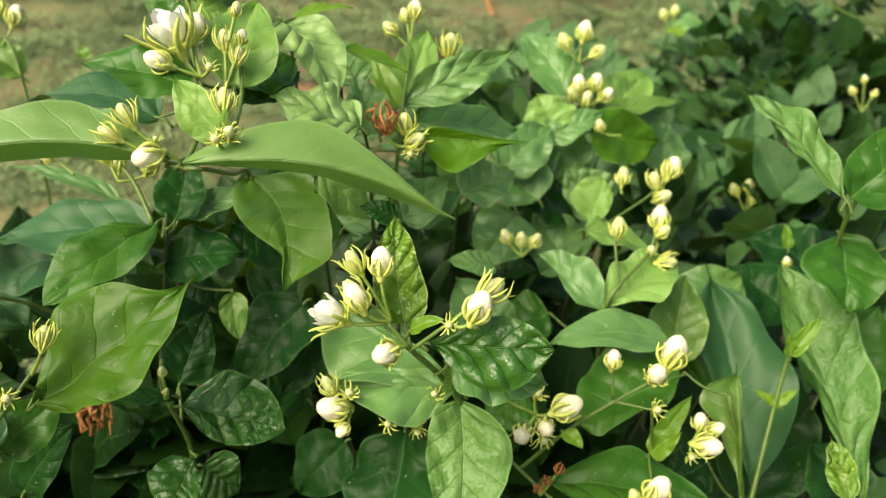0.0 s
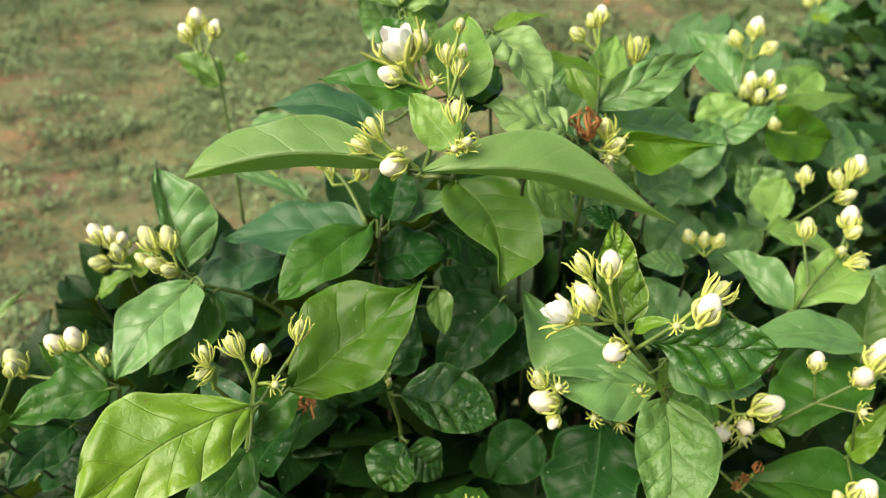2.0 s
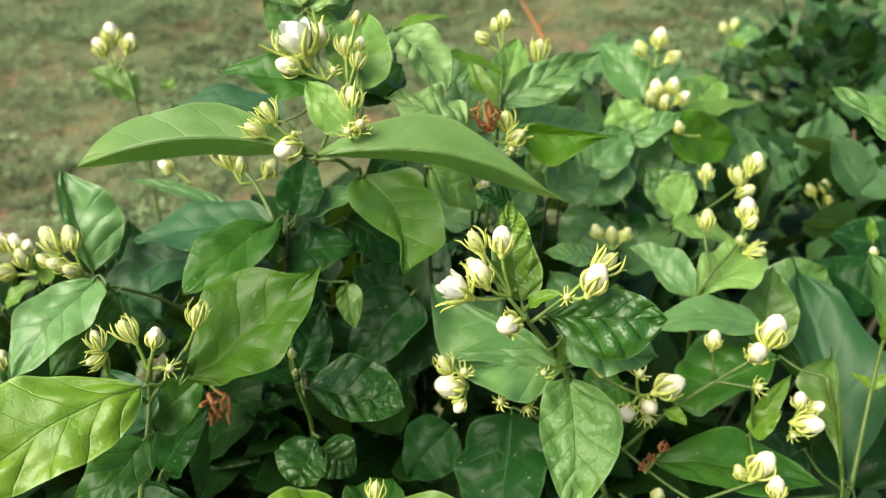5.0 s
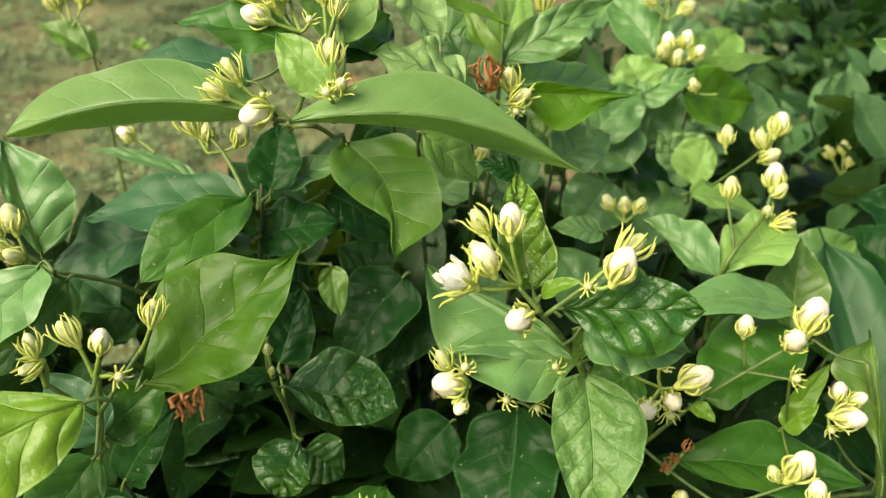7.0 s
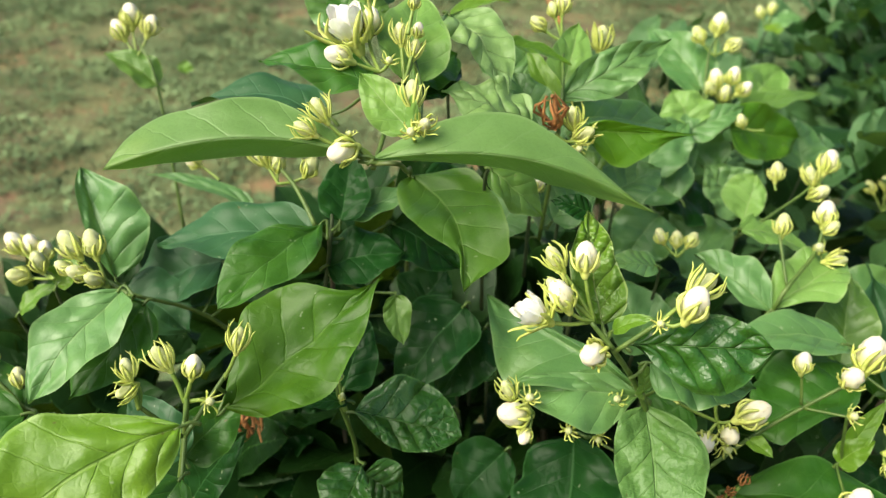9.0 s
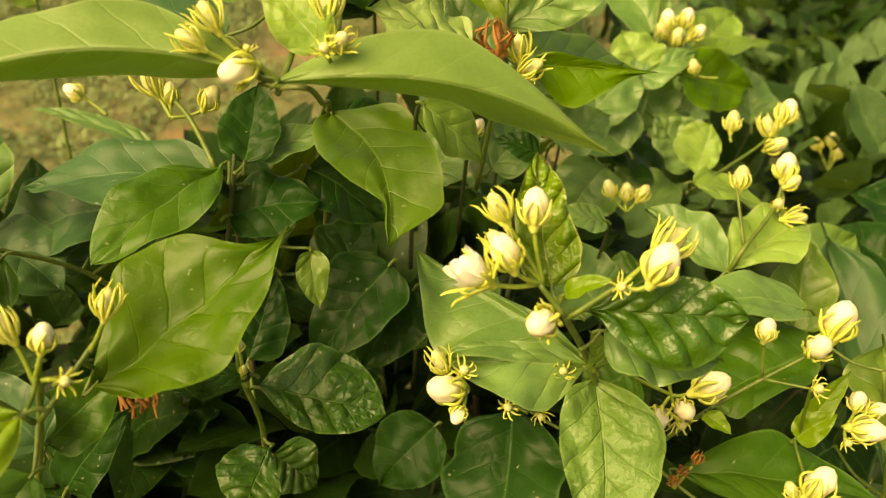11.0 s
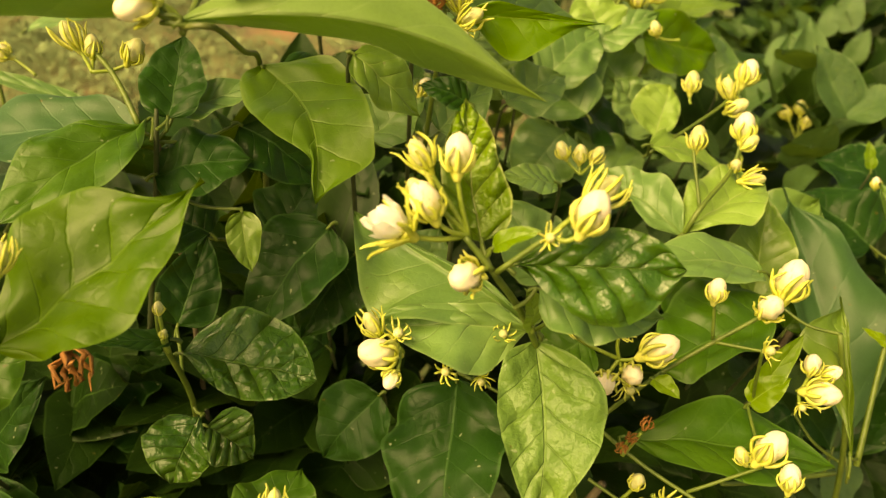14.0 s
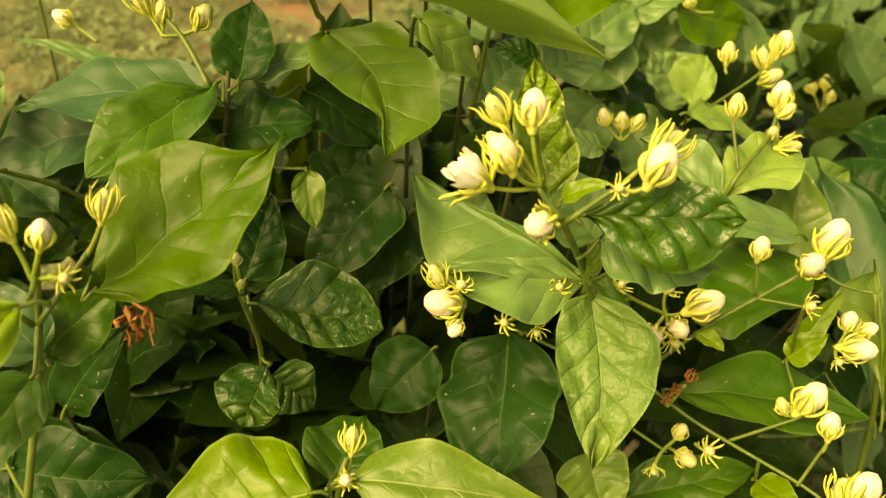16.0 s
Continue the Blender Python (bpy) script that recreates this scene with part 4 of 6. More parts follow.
leaf(side_shrub, (0.2495, 0.4136, 0.7089), (0.2431, 0.3667, 0.6844), (-0.03, -0.46, 0.89), 0.0571, 0.06, 8, FULL, sway=0.0, left=(0.4, 0.64, 0.82, 0.79, 0.76, 0.61, 0.37), right=(0.14, 0.5, 0.81, 1.0, 0.87, 0.63, 0.4))
leaf(side_shrub, (0.2300, 0.3884, 0.7474), (0.1872, 0.4499, 0.7818), (0.07, -0.45, 0.89), 0.0311, 0.04, 18, CRISP, wave=0.12, sway=0.0, left=(0.13, 0.42, 0.58, 0.57, 0.42, 0.36, 0.2), right=(0.16, 0.55, 0.81, 0.97, 1.0, 0.77, 0.41))
leaf(side_shrub, (0.2322, 0.3879, 0.7471), (0.2753, 0.4207, 0.7813), (0.26, -0.53, 0.81), 0.0398, 0.06, 10, FULL)
leaf(side_shrub, (0.1783, 0.2975, 0.6033), (0.1829, 0.3574, 0.6512), (-0.05, -0.62, 0.78), 0.0446, 0.07, 8, MID, wave=0.16, sway=0.0, left=(0.05, 0.15, 0.42, 0.7, 1.0, 0.81, 0.04), right=(0.0, 0.0, 0.0, 0.0, 0.04, 0.08, 0.0))
leaf(side_shrub, (0.2178, 0.2705, 0.6367), (0.2115, 0.2958, 0.6564), (-0.05, -0.62, 0.78), 0.0176, 0.05, 8, PUCKERED, sway=0.0, left=(0.49, 0.97, 1.0, 1.0, 0.8, 0.57, 0.03), right=(0.43, 0.74, 0.77, 0.77, 0.63, 0.52, 0.0))
leaf(side_shrub, (0.2601, 0.3887, 0.6001), (0.3045, 0.4291, 0.6463), (0.07, -0.55, 0.83), 0.0639, 0.05, 8, FULL)
# DARK puts the shade between these inner leaves into their colour
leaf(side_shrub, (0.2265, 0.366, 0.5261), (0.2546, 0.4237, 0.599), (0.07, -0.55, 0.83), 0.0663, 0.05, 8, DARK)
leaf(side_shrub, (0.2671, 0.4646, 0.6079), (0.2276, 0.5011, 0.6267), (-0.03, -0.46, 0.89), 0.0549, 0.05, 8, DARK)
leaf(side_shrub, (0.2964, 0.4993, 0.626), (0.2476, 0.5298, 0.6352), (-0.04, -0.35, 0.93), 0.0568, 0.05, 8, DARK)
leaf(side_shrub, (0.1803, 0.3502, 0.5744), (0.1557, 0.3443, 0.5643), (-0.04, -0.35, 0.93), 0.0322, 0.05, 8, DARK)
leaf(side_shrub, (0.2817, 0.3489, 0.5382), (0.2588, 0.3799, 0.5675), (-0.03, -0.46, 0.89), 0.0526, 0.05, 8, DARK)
leaf(side_shrub, (0.2074, 0.3402, 0.634), (0.1922, 0.3454, 0.6417), (-0.03, -0.55, 0.83), 0.0059, 0.05, 8, YOUNG)
leaf(side_shrub, (0.2056, 0.3411, 0.6353), (0.2175, 0.3456, 0.6428), (-0.03, -0.55, 0.83), 0.0059, 0.05, 8, YOUNG)
leaf(side_shrub, (0.2098, 0.3523, 0.6624), (0.225, 0.3606, 0.6853), (-0.03, -0.55, 0.83), 0.0097, 0.05, 8, YOUNG)
leaf(side_shrub, (0.2098, 0.3519, 0.6618), (0.206, 0.3553, 0.6764), (-0.03, -0.55, 0.83), 0.0084, 0.05, 8, YOUNG)
leaf(side_shrub, (0.2631, 0.4914, 0.6498), (0.2603, 0.5014, 0.6655), (-0.03, -0.55, 0.83), 0.0083, 0.05, 8, YOUNG)
# leaves round the tall white buds
leaf(side_shrub, (0.1077, 0.4607, 0.6820), (0.1181, 0.4839, 0.7047), (-0.14, -0.66, 0.74), 0.0366, 0.04, 8, LIGHT, sway=0.0, left=(0.29, 0.71, 1.0, 0.99, 0.92, 0.74, 0.51), right=(0.13, 0.44, 0.51, 0.52, 0.48, 0.34, 0.15))
leaf(side_shrub, (0.1021, 0.4485, 0.6839), (0.1518, 0.4526, 0.6653), (0.01, -0.22, 0.98), 0.0256, 0.05, 8, LIGHT)
leaf(side_shrub, (0.1054, 0.3808, 0.6694), (0.0674, 0.4185, 0.6828), (-0.16, -0.47, 0.87), 0.0326, 0.06, 10, PALE, sway=0.0, left=(0.2, 0.56, 0.52, 0.39, 0.17, 0.05, 0.02), right=(0.26, 0.77, 0.98, 1.0, 0.85, 0.65, 0.28))
leaf(side_shrub, (0.1056, 0.3819, 0.6698), (0.1562, 0.4153, 0.6827), (-0.17, -0.12, 0.98), 0.0431, 0.06, 8, LIGHT, sway=0.0, left=(0.16, 0.56, 0.84, 1.0, 0.93, 0.88, 0.81), right=(0.1, 0.45, 0.92, 0.98, 0.79, 0.54, 0.21))
leaf(side_shrub, (0.0392, 0.3894, 0.6924), (0.0097, 0.3803, 0.7007), (0.02, -0.36, 0.93), 0.0183, 0.05, 8, PALE)
leaf(side_shrub, (0.1241, 0.4043, 0.6488), (0.1244, 0.4086, 0.6554), (0.03, -0.46, 0.89), 0.0143, 0.05, 8, DARK)
# leaves of the shrub behind
leaf(back_shrub, (-0.0201, 0.4224, 0.7770), (0.0447, 0.4592, 0.8005), (0.22, -0.77, 0.6), 0.0281, 0.08, 14, DULL, sway=0.0, left=(0.27, 0.72, 0.82, 0.75, 0.57, 0.31, 0.11), right=(0.29, 0.77, 1.0, 0.96, 0.75, 0.43, 0.16))
leaf(back_shrub, (-0.0196, 0.4307, 0.7731), (-0.0068, 0.4754, 0.8046), (0.3, -0.62, 0.73), 0.0275, 0.05, 10, LIGHT)
leaf(back_shrub, (-0.0201, 0.4211, 0.7768), (-0.0375, 0.4455, 0.8015), (-0.1, -0.57, 0.81), 0.0127, 0.05, 16, YOUNG)
leaf(back_shrub, (-0.0105, 0.3859, 0.7749), (0.0502, 0.3926, 0.7711), (0.12, -0.96, 0.24), 0.0356, 0.06, 8, DEEP, sway=0.0, left=(0.24, 0.37, 0.28, 0.2, 0.13, 0.06, 0.02), right=(0.27, 0.75, 1.0, 0.71, 0.4, 0.13, 0.04))
leaf(back_shrub, (-0.0114, 0.4271, 0.7652), (0.0519, 0.4609, 0.7475), (0.09, -0.37, 0.93), 0.0330, 0.05, 8, PALE)
leaf(back_shrub, (-0.0303, 0.3933, 0.7723), (-0.0459, 0.4167, 0.795), (0, -0.57, 0.82), 0.0239, 0.05, 10, PALE)
leaf(back_shrub, (-0.0275, 0.466, 0.7746), (-0.0547, 0.4696, 0.7869), (0.07, -0.23, 0.97), 0.0136, 0.05, 10, YOUNG)
leaf(back_shrub, (0.1045, 0.5946, 0.7222), (0.0683, 0.6547, 0.7518), (0, -0.57, 0.82), 0.0422, 0.05, 10, PALE)
leaf(back_shrub, (0.0925, 0.5592, 0.7056), (0.0783, 0.5813, 0.7259), (0.01, -0.66, 0.75), 0.0412, 0.05, 8, LIGHT)
leaf(back_shrub, (0.0841, 0.5551, 0.7009), (0.1306, 0.5721, 0.7177), (0.1, -0.47, 0.88), 0.0275, 0.05, 8, PALE)
leaf(back_shrub, (0.1347, 0.5902, 0.7078), (0.2058, 0.6246, 0.7086), (0.06, -0.09, 0.99), 0.0235, 0.05, 8, MID)
leaf(back_shrub, (0.146, 0.6115, 0.7014), (0.1804, 0.6518, 0.7205), (0.2, -0.55, 0.81), 0.0442, 0.05, 8, LIGHT)
leaf(back_shrub, (0.1194, 0.5623, 0.7043), (0.1846, 0.5947, 0.6839), (0.12, -0.79, 0.6), 0.0440, 0.05, 8, DEEP)
leaf(back_shrub, (0.0583, 0.5347, 0.6736), (0.0985, 0.5643, 0.6932), (0.09, -0.37, 0.93), 0.0390, 0.05, 8, PALE)
leaf(back_shrub, (0.0711, 0.5339, 0.6693), (0.1196, 0.5413, 0.6313), (0.09, -0.37, 0.93), 0.0524, 0.05, 8, DARK)
leaf(back_shrub, (0.0263, 0.4837, 0.6942), (0.0033, 0.5026, 0.7113), (0.09, -0.37, 0.93), 0.0358, 0.05, 8, MID)
leaf(back_shrub, (0.1997, 0.6102, 0.6478), (0.1966, 0.6535, 0.6807), (0.2, -0.45, 0.87), 0.0432, 0.05, 8, PALE)
leaf(back_shrub, (0.0506, 0.5197, 0.6907), (0.0887, 0.5584, 0.7095), (0.13, -0.45, 0.88), 0.0422, 0.06, 10, PALE)
leaf(back_shrub, (0.0787, 0.5099, 0.6716), (0.044, 0.5426, 0.6903), (-0.07, -0.46, 0.88), 0.0465, 0.06, 10, PALE)
leaf(back_shrub, (-0.0046, 0.4686, 0.7296), (0.0313, 0.5019, 0.74), (0.13, -0.45, 0.88), 0.0334, 0.06, 10, DULL)
leaf(back_shrub, (0.1127, 0.5591, 0.6699), (0.0832, 0.5865, 0.6983), (-0.07, -0.46, 0.88), 0.0483, 0.06, 10, PALE)
leaf(back_shrub, (-0.0181, 0.4247, 0.6994), (0.0109, 0.4502, 0.7172), (0.13, -0.45, 0.88), 0.0318, 0.06, 10, PALE)
leaf(back_shrub, (0.1305, 0.5266, 0.6538), (0.1001, 0.5428, 0.6834), (-0.07, -0.46, 0.88), 0.0451, 0.06, 10, DULL)
leaf(back_shrub, (-0.0491, 0.4223, 0.7559), (-0.0223, 0.4474, 0.7733), (0.13, -0.45, 0.88), 0.0272, 0.06, 10, PALE)
leaf(back_shrub, (-0.0423, 0.4293, 0.7848), (-0.0624, 0.462, 0.8015), (-0.07, -0.46, 0.88), 0.0269, 0.06, 10, DULL)
leaf(back_shrub, (-0.2985, 0.5453, 0.7366), (-0.3372, 0.5524, 0.7574), (-0.01, -0.38, 0.93), 0.0266, 0.1, 16, MID)
leaf(back_shrub, (-0.2227, 0.4909, 0.6682), (-0.2964, 0.4937, 0.6902), (0.06, -0.09, 0.99), 0.0172, 0.05, 10, PALE)
leaf(back_shrub, (0.3847, 1.2959, 0.5767), (0.4355, 1.3012, 0.5867), (-0.04, -0.35, 0.93), 0.0391, 0.05, 10, PALE)
leaf(back_shrub, (0.3847, 1.2959, 0.5767), (0.3932, 1.2672, 0.5691), (-0.04, -0.35, 0.93), 0.0333, 0.05, 10, YOUNG)
leaf(back_shrub, (-0.46, 0.9975, 0.5874), (-0.4587, 1.0067, 0.6021), (0.1, -0.56, 0.82), 0.0205, 0.05, 10, YOUNG)
leaf(back_shrub, (-0.3106, 0.6201, 0.6685), (-0.2698, 0.6301, 0.6753), (0.06, -0.09, 0.99), 0.0206, 0.05, 10, PALE)
stem(near_shrub, [(-0.1131, 0.3606, 0.8025), (-0.1245, 0.3893, 0.8238), (-0.1315, 0.4165, 0.8376)], 0.001105, 0.000765, STEM)
stem(near_shrub, [(-0.1304, 0.4139, 0.837), (-0.136, 0.4216, 0.8511), (-0.142, 0.4315, 0.8654)], 0.00085, 0.00068, STEM)
stem(near_shrub, [(-0.1609, 0.3569, 0.6107), (-0.1407, 0.3456, 0.7026), (-0.1347, 0.3434, 0.736), (-0.134, 0.346, 0.745)], 0.001445, 0.0008, TWIG)
stem(near_shrub, [(-0.11, 0.41, 0.60), (-0.102, 0.392, 0.70), (-0.0975, 0.3752, 0.7528), (-0.0945, 0.332, 0.776), (-0.0928, 0.2873, 0.8012), (-0.1028, 0.2879, 0.8005)], 0.0015, 0.00085, SPRIG)
stem(near_shrub, [(-0.1028, 0.2883, 0.7985), (-0.1003, 0.3232, 0.8121), (-0.1162, 0.3581, 0.8224)], 0.00119, 0.00085, STEM)
stem(near_shrub, [(-0.0864, 0.2932, 0.8003), (-0.0876, 0.3369, 0.8133), (-0.0981, 0.3793, 0.8255)], 0.001105, 0.00085, STEM)
stem(near_shrub, [(-0.1447, 0.3531, 0.7339), (-0.1591, 0.3727, 0.7478), (-0.177, 0.389, 0.7572)], 0.00136, 0.000935, STEM)
stem(near_shrub, [(-0.1426, 0.3587, 0.4611), (-0.1494, 0.3933, 0.5917), (-0.1376, 0.3504, 0.7287)], 0.0017, 0.001275, BARK)
stem(near_shrub, [(-0.1876, 0.2068, 0.6392), (-0.1788, 0.229, 0.6919), (-0.1684, 0.2272, 0.7347)], 0.00153, 0.001105, STEM)
stem(near_shrub, [(-0.1736, 0.2245, 0.7124), (-0.184, 0.2188, 0.7328)], 0.00102, 0.00085, STEM)
stem(near_shrub, [(-0.1724, 0.2246, 0.7124), (-0.1586, 0.2427, 0.7298)], 0.00102, 0.00085, STEM)
stem(near_shrub, [(-0.1852, 0.3664, 0.6287), (-0.2082, 0.3481, 0.6779), (-0.2336, 0.3197, 0.7112)], 0.00136, 0.00102, STEM)
stem(near_shrub, [(-0.2336, 0.3197, 0.7112), (-0.2508, 0.3309, 0.7124), (-0.262, 0.3402, 0.7099)], 0.00102, 0.000765, STEM)
stem(near_shrub, [(-0.124, 0.2972, 0.5864), (-0.1193, 0.2868, 0.6444), (-0.123, 0.2773, 0.6862), (-0.1229, 0.2822, 0.7033)], 0.00136, 0.00102, STEM)
stem(near_shrub, [(0.0527, 0.2879, 0.5677), (0.0194, 0.2835, 0.6776), (-0.0071, 0.2515, 0.7411)], 0.0017, 0.00119, STEM)
stem(near_shrub, [(0.0154, 0.2837, 0.6878), (0.0208, 0.2753, 0.7019)], 0.000935, 0.000765, STEM)
stem(near_shrub, [(-0.0059, 0.2512, 0.7405), (0.0086, 0.251, 0.7551)], 0.00102, 0.00085, STEM)
stem(near_shrub, [(-0.0071, 0.2515, 0.7411), (-0.016, 0.2556, 0.7506)], 0.00119, 0.000935, STEM)
stem(near_shrub, [(0.0546, 0.3049, 0.6132), (0.0819, 0.3056, 0.6482), (0.1195, 0.3099, 0.6782)], 0.001105, 0.00085, STEM)
stem(near_shrub, [(0.0987, 0.3066, 0.6663), (0.0966, 0.3118, 0.6842)], 0.00085, 0.00068, STEM)
stem(near_shrub, [(0.1002, 0.3059, 0.665), (0.1183, 0.2974, 0.668)], 0.000765, 0.000595, STEM)
stem(near_shrub, [(0.0447, 0.3017, 0.6277), (0.0737, 0.2786, 0.6158), (0.1109, 0.2408, 0.6184), (0.1199, 0.2275, 0.6182)], 0.000935, 0.000765, STEM)
stem(near_shrub, [(0.0879, 0.2656, 0.6163), (0.1199, 0.2685, 0.631)], 0.00085, 0.00068, STEM)
stem(near_shrub, [(0.0511, 0.2825, 0.6026), (0.0656, 0.2726, 0.5989)], 0.00085, 0.00068, STEM)
stem(near_shrub, [(0.1085, 0.2408, 0.6183), (0.1224, 0.2538, 0.6283)], 0.00085, 0.00068, STEM)
stem(near_shrub, [(-0.0815, 0.2086, 0.6106), (-0.0785, 0.2098, 0.6542), (-0.0759, 0.2157, 0.6622)], 0.00119, 0.00102, STEM)
stem(near_shrub, [(-0.2943, 0.2541, 0.6066), (-0.269, 0.2714, 0.6677), (-0.2751, 0.2754, 0.6757), (-0.2903, 0.2815, 0.6893)], 0.00136, 0.00102, STEM)
stem(side_shrub, [(0.1227, 0.428, 0.5739), (0.1069, 0.3817, 0.6714), (0.1345, 0.4123, 0.6882), (0.1424, 0.4267, 0.7006)], 0.00153, 0.00102, STEM)
stem(side_shrub, [(0.1155, 0.392, 0.6773), (0.1137, 0.418, 0.6999)], 0.00102, 0.000765, STEM)
stem(side_shrub, [(0.1014, 0.4536, 0.6733), (0.1454, 0.4761, 0.6938), (0.1563, 0.4867, 0.6999)], 0.00102, 0.000765, STEM)
stem(side_shrub, [(0.183, 0.3063, 0.5799), (0.1379, 0.2949, 0.5865), (0.1152, 0.2867, 0.5952)], 0.00119, 0.00102, STEM)
stem(side_shrub, [(0.1874, 0.3015, 0.5912), (0.2041, 0.3402, 0.6339), (0.2097, 0.354, 0.6651)], 0.00153, 0.00102, STEM)
stem(side_shrub, [(0.2844, 0.4559, 0.5946), (0.2372, 0.3919, 0.7348), (0.2623, 0.4007, 0.7495)], 0.00153, 0.00102, STEM)
stem(side_shrub, [(0.2043, 0.3158, 0.521), (0.1868, 0.3153, 0.5942), (0.1698, 0.3286, 0.6518)], 0.0017, 0.001275, STEM)
stem(side_shrub, [(0.283, 0.3163, 0.5243), (0.257, 0.314, 0.5944)], 0.0017, 0.001275, STEM)
stem(back_shrub, [(0.4291, 0.9177, 0.7289), (0.4653, 0.9065, 0.7124), (0.5241, 0.8955, 0.697)], 0.00136, 0.00102, STEM)
stem(back_shrub, [(0.0619, 0.5332, 0.5928), (0.0642, 0.549, 0.6762), (0.0969, 0.5707, 0.7138), (0.1107, 0.5884, 0.7299)], 0.00153, 0.00102, STEM)
stem(back_shrub, [(0.1023, 0.5806, 0.7191), (0.1084, 0.6094, 0.7455), (0.1148, 0.6171, 0.7566)], 0.00119, 0.00085, STEM)
stem(back_shrub, [(-0.0258, 0.4158, 0.692), (-0.019, 0.4114, 0.7703), (-0.0165, 0.4568, 0.7956)], 0.00136, 0.00085, STEM)
stem(back_shrub, [(-0.2917, 0.5244, 0.6234), (-0.2984, 0.5444, 0.7351), (-0.3122, 0.559, 0.7623)], 0.001275, 0.00085, STEM)
# flowers
cluster(near_shrub, (-0.0147, 0.2568, 0.7504), [((-0.0193, 0.2646, 0.7746), (0.01, 0.45, 0.89), 0.0107, BUD), ((-0.0287, 0.2538, 0.7643), (-0.46, 0.24, 0.85), 0.0111, BUD), ((-0.0389, 0.2523, 0.7577), (-0.77, -0.05, 0.64), 0.0126, OPEN), ((-0.0309, 0.268, 0.7721), (-0.55, 0.38, 0.74), 0.0090, CLOSED), ((-0.0306, 0.2579, 0.7655), (-0.73, 0.05, 0.69), 0.0084, CLOSED)])
cluster(near_shrub, (0.0091, 0.2511, 0.7551), [((0.0203, 0.2506, 0.7643), (0.36, 0.22, 0.91), 0.0122, BUD), ((0.026, 0.2623, 0.765), (0.75, 0.5, 0.44), 0.0112, CLOSED), ((0.0088, 0.2491, 0.7558), (0.15, -0.71, 0.69), 0.0069, STAR)])
cluster(near_shrub, (-0.0083, 0.252, 0.7421), [((-0.0161, 0.2427, 0.7452), (-0.59, -0.75, 0.31), 0.0111, BUD)])
cluster(near_shrub, (-0.0352, 0.2772, 0.684), [((-0.0431, 0.2742, 0.6841), (-0.85, -0.33, 0.41), 0.0137, BUD), ((-0.0458, 0.2815, 0.6921), (-0.46, 0.24, 0.85), 0.0088, CLOSED), ((-0.0357, 0.2803, 0.6889), (0.13, -0.21, 0.97), 0.0094, STAR), ((-0.0377, 0.2668, 0.6773), (-0.47, -0.88, -0.11), 0.0071, BUD)])
cluster(near_shrub, (0.0039, 0.2899, 0.671), [((-0.017, 0.2771, 0.6722), (0.06, -0.72, 0.69), 0.0084, STAR), ((-0.0022, 0.2805, 0.6756), (-0.09, -0.38, 0.92), 0.0084, BUD), ((-0.0023, 0.2795, 0.6646), (0.09, -0.99, -0.15), 0.0079, STAR), ((0.0051, 0.2865, 0.6841), (0.01, -0.15, 0.99), 0.0084, STAR)])
cluster(near_shrub, (0.0593, 0.3031, 0.6565), [((0.0632, 0.2946, 0.6557), (0.17, -0.88, 0.44), 0.0105, BUD), ((0.0509, 0.2897, 0.6552), (-0.36, -0.89, 0.28), 0.0110, BUD), ((0.074, 0.299, 0.6669), (0.78, -0.07, 0.62), 0.0145, BUD), ((0.059, 0.3055, 0.6697), (0.34, -0.18, 0.92), 0.0100, STAR), ((0.0369, 0.3049, 0.6716), (0.34, -0.18, 0.92), 0.0088, STAR), ((0.0631, 0.2925, 0.6486), (0.19, -0.97, -0.14), 0.0106, STAR)])
cluster(near_shrub, (0.1182, 0.309, 0.677), [((0.1259, 0.3109, 0.6959), (0.28, 0.35, 0.9), 0.0156, BUD), ((0.1182, 0.3058, 0.685), (0.03, -0.43, 0.9), 0.0120, BUD)])
cluster(near_shrub, (0.0967, 0.311, 0.683), [((0.0962, 0.3114, 0.6892), (0.08, 0.24, 0.97), 0.0092, BUD)])
cluster(near_shrub, (0.1183, 0.2974, 0.668), [((0.1194, 0.2963, 0.6698), (0.56, -0.55, 0.62), 0.0097, STAR)])
cluster(near_shrub, (0.1454, 0.3046, 0.6384), [((0.1479, 0.3075, 0.652), (-0.02, 0.14, 0.99), 0.0089, BUD), ((0.157, 0.3059, 0.6483), (0.78, -0.07, 0.62), 0.0083, BUD), ((0.1521, 0.2985, 0.6428), (0.8, -0.48, 0.35), 0.0130, BUD), ((0.1444, 0.2968, 0.6356), (0.08, -0.99, 0.1), 0.0077, STAR)])
cluster(near_shrub, (0.1175, 0.2685, 0.6308), [((0.1194, 0.2709, 0.6391), (0.51, 0.19, 0.84), 0.0142, BUD), ((0.1087, 0.2712, 0.6337), (-0.47, 0.26, 0.84), 0.0074, GREEN)])
cluster(near_shrub, (0.1213, 0.2523, 0.6263), [((0.1218, 0.2558, 0.6392), (0.05, 0.43, 0.9), 0.0099, BUD)])
cluster(near_shrub, (0.0655, 0.2742, 0.601), [((0.07, 0.275, 0.6109), (0.16, -0.07, 0.99), 0.0077, GREEN), ((0.0738, 0.2687, 0.5993), (0.4, -0.84, 0.37), 0.0093, GREEN), ((0.0586, 0.2641, 0.5954), (-0.1, -0.89, -0.45), 0.0088, STAR)])
cluster(near_shrub, (0.0748, 0.2683, 0.6106), [((0.0795, 0.263, 0.6122), (0.14, -0.66, 0.74), 0.0110, STAR)])
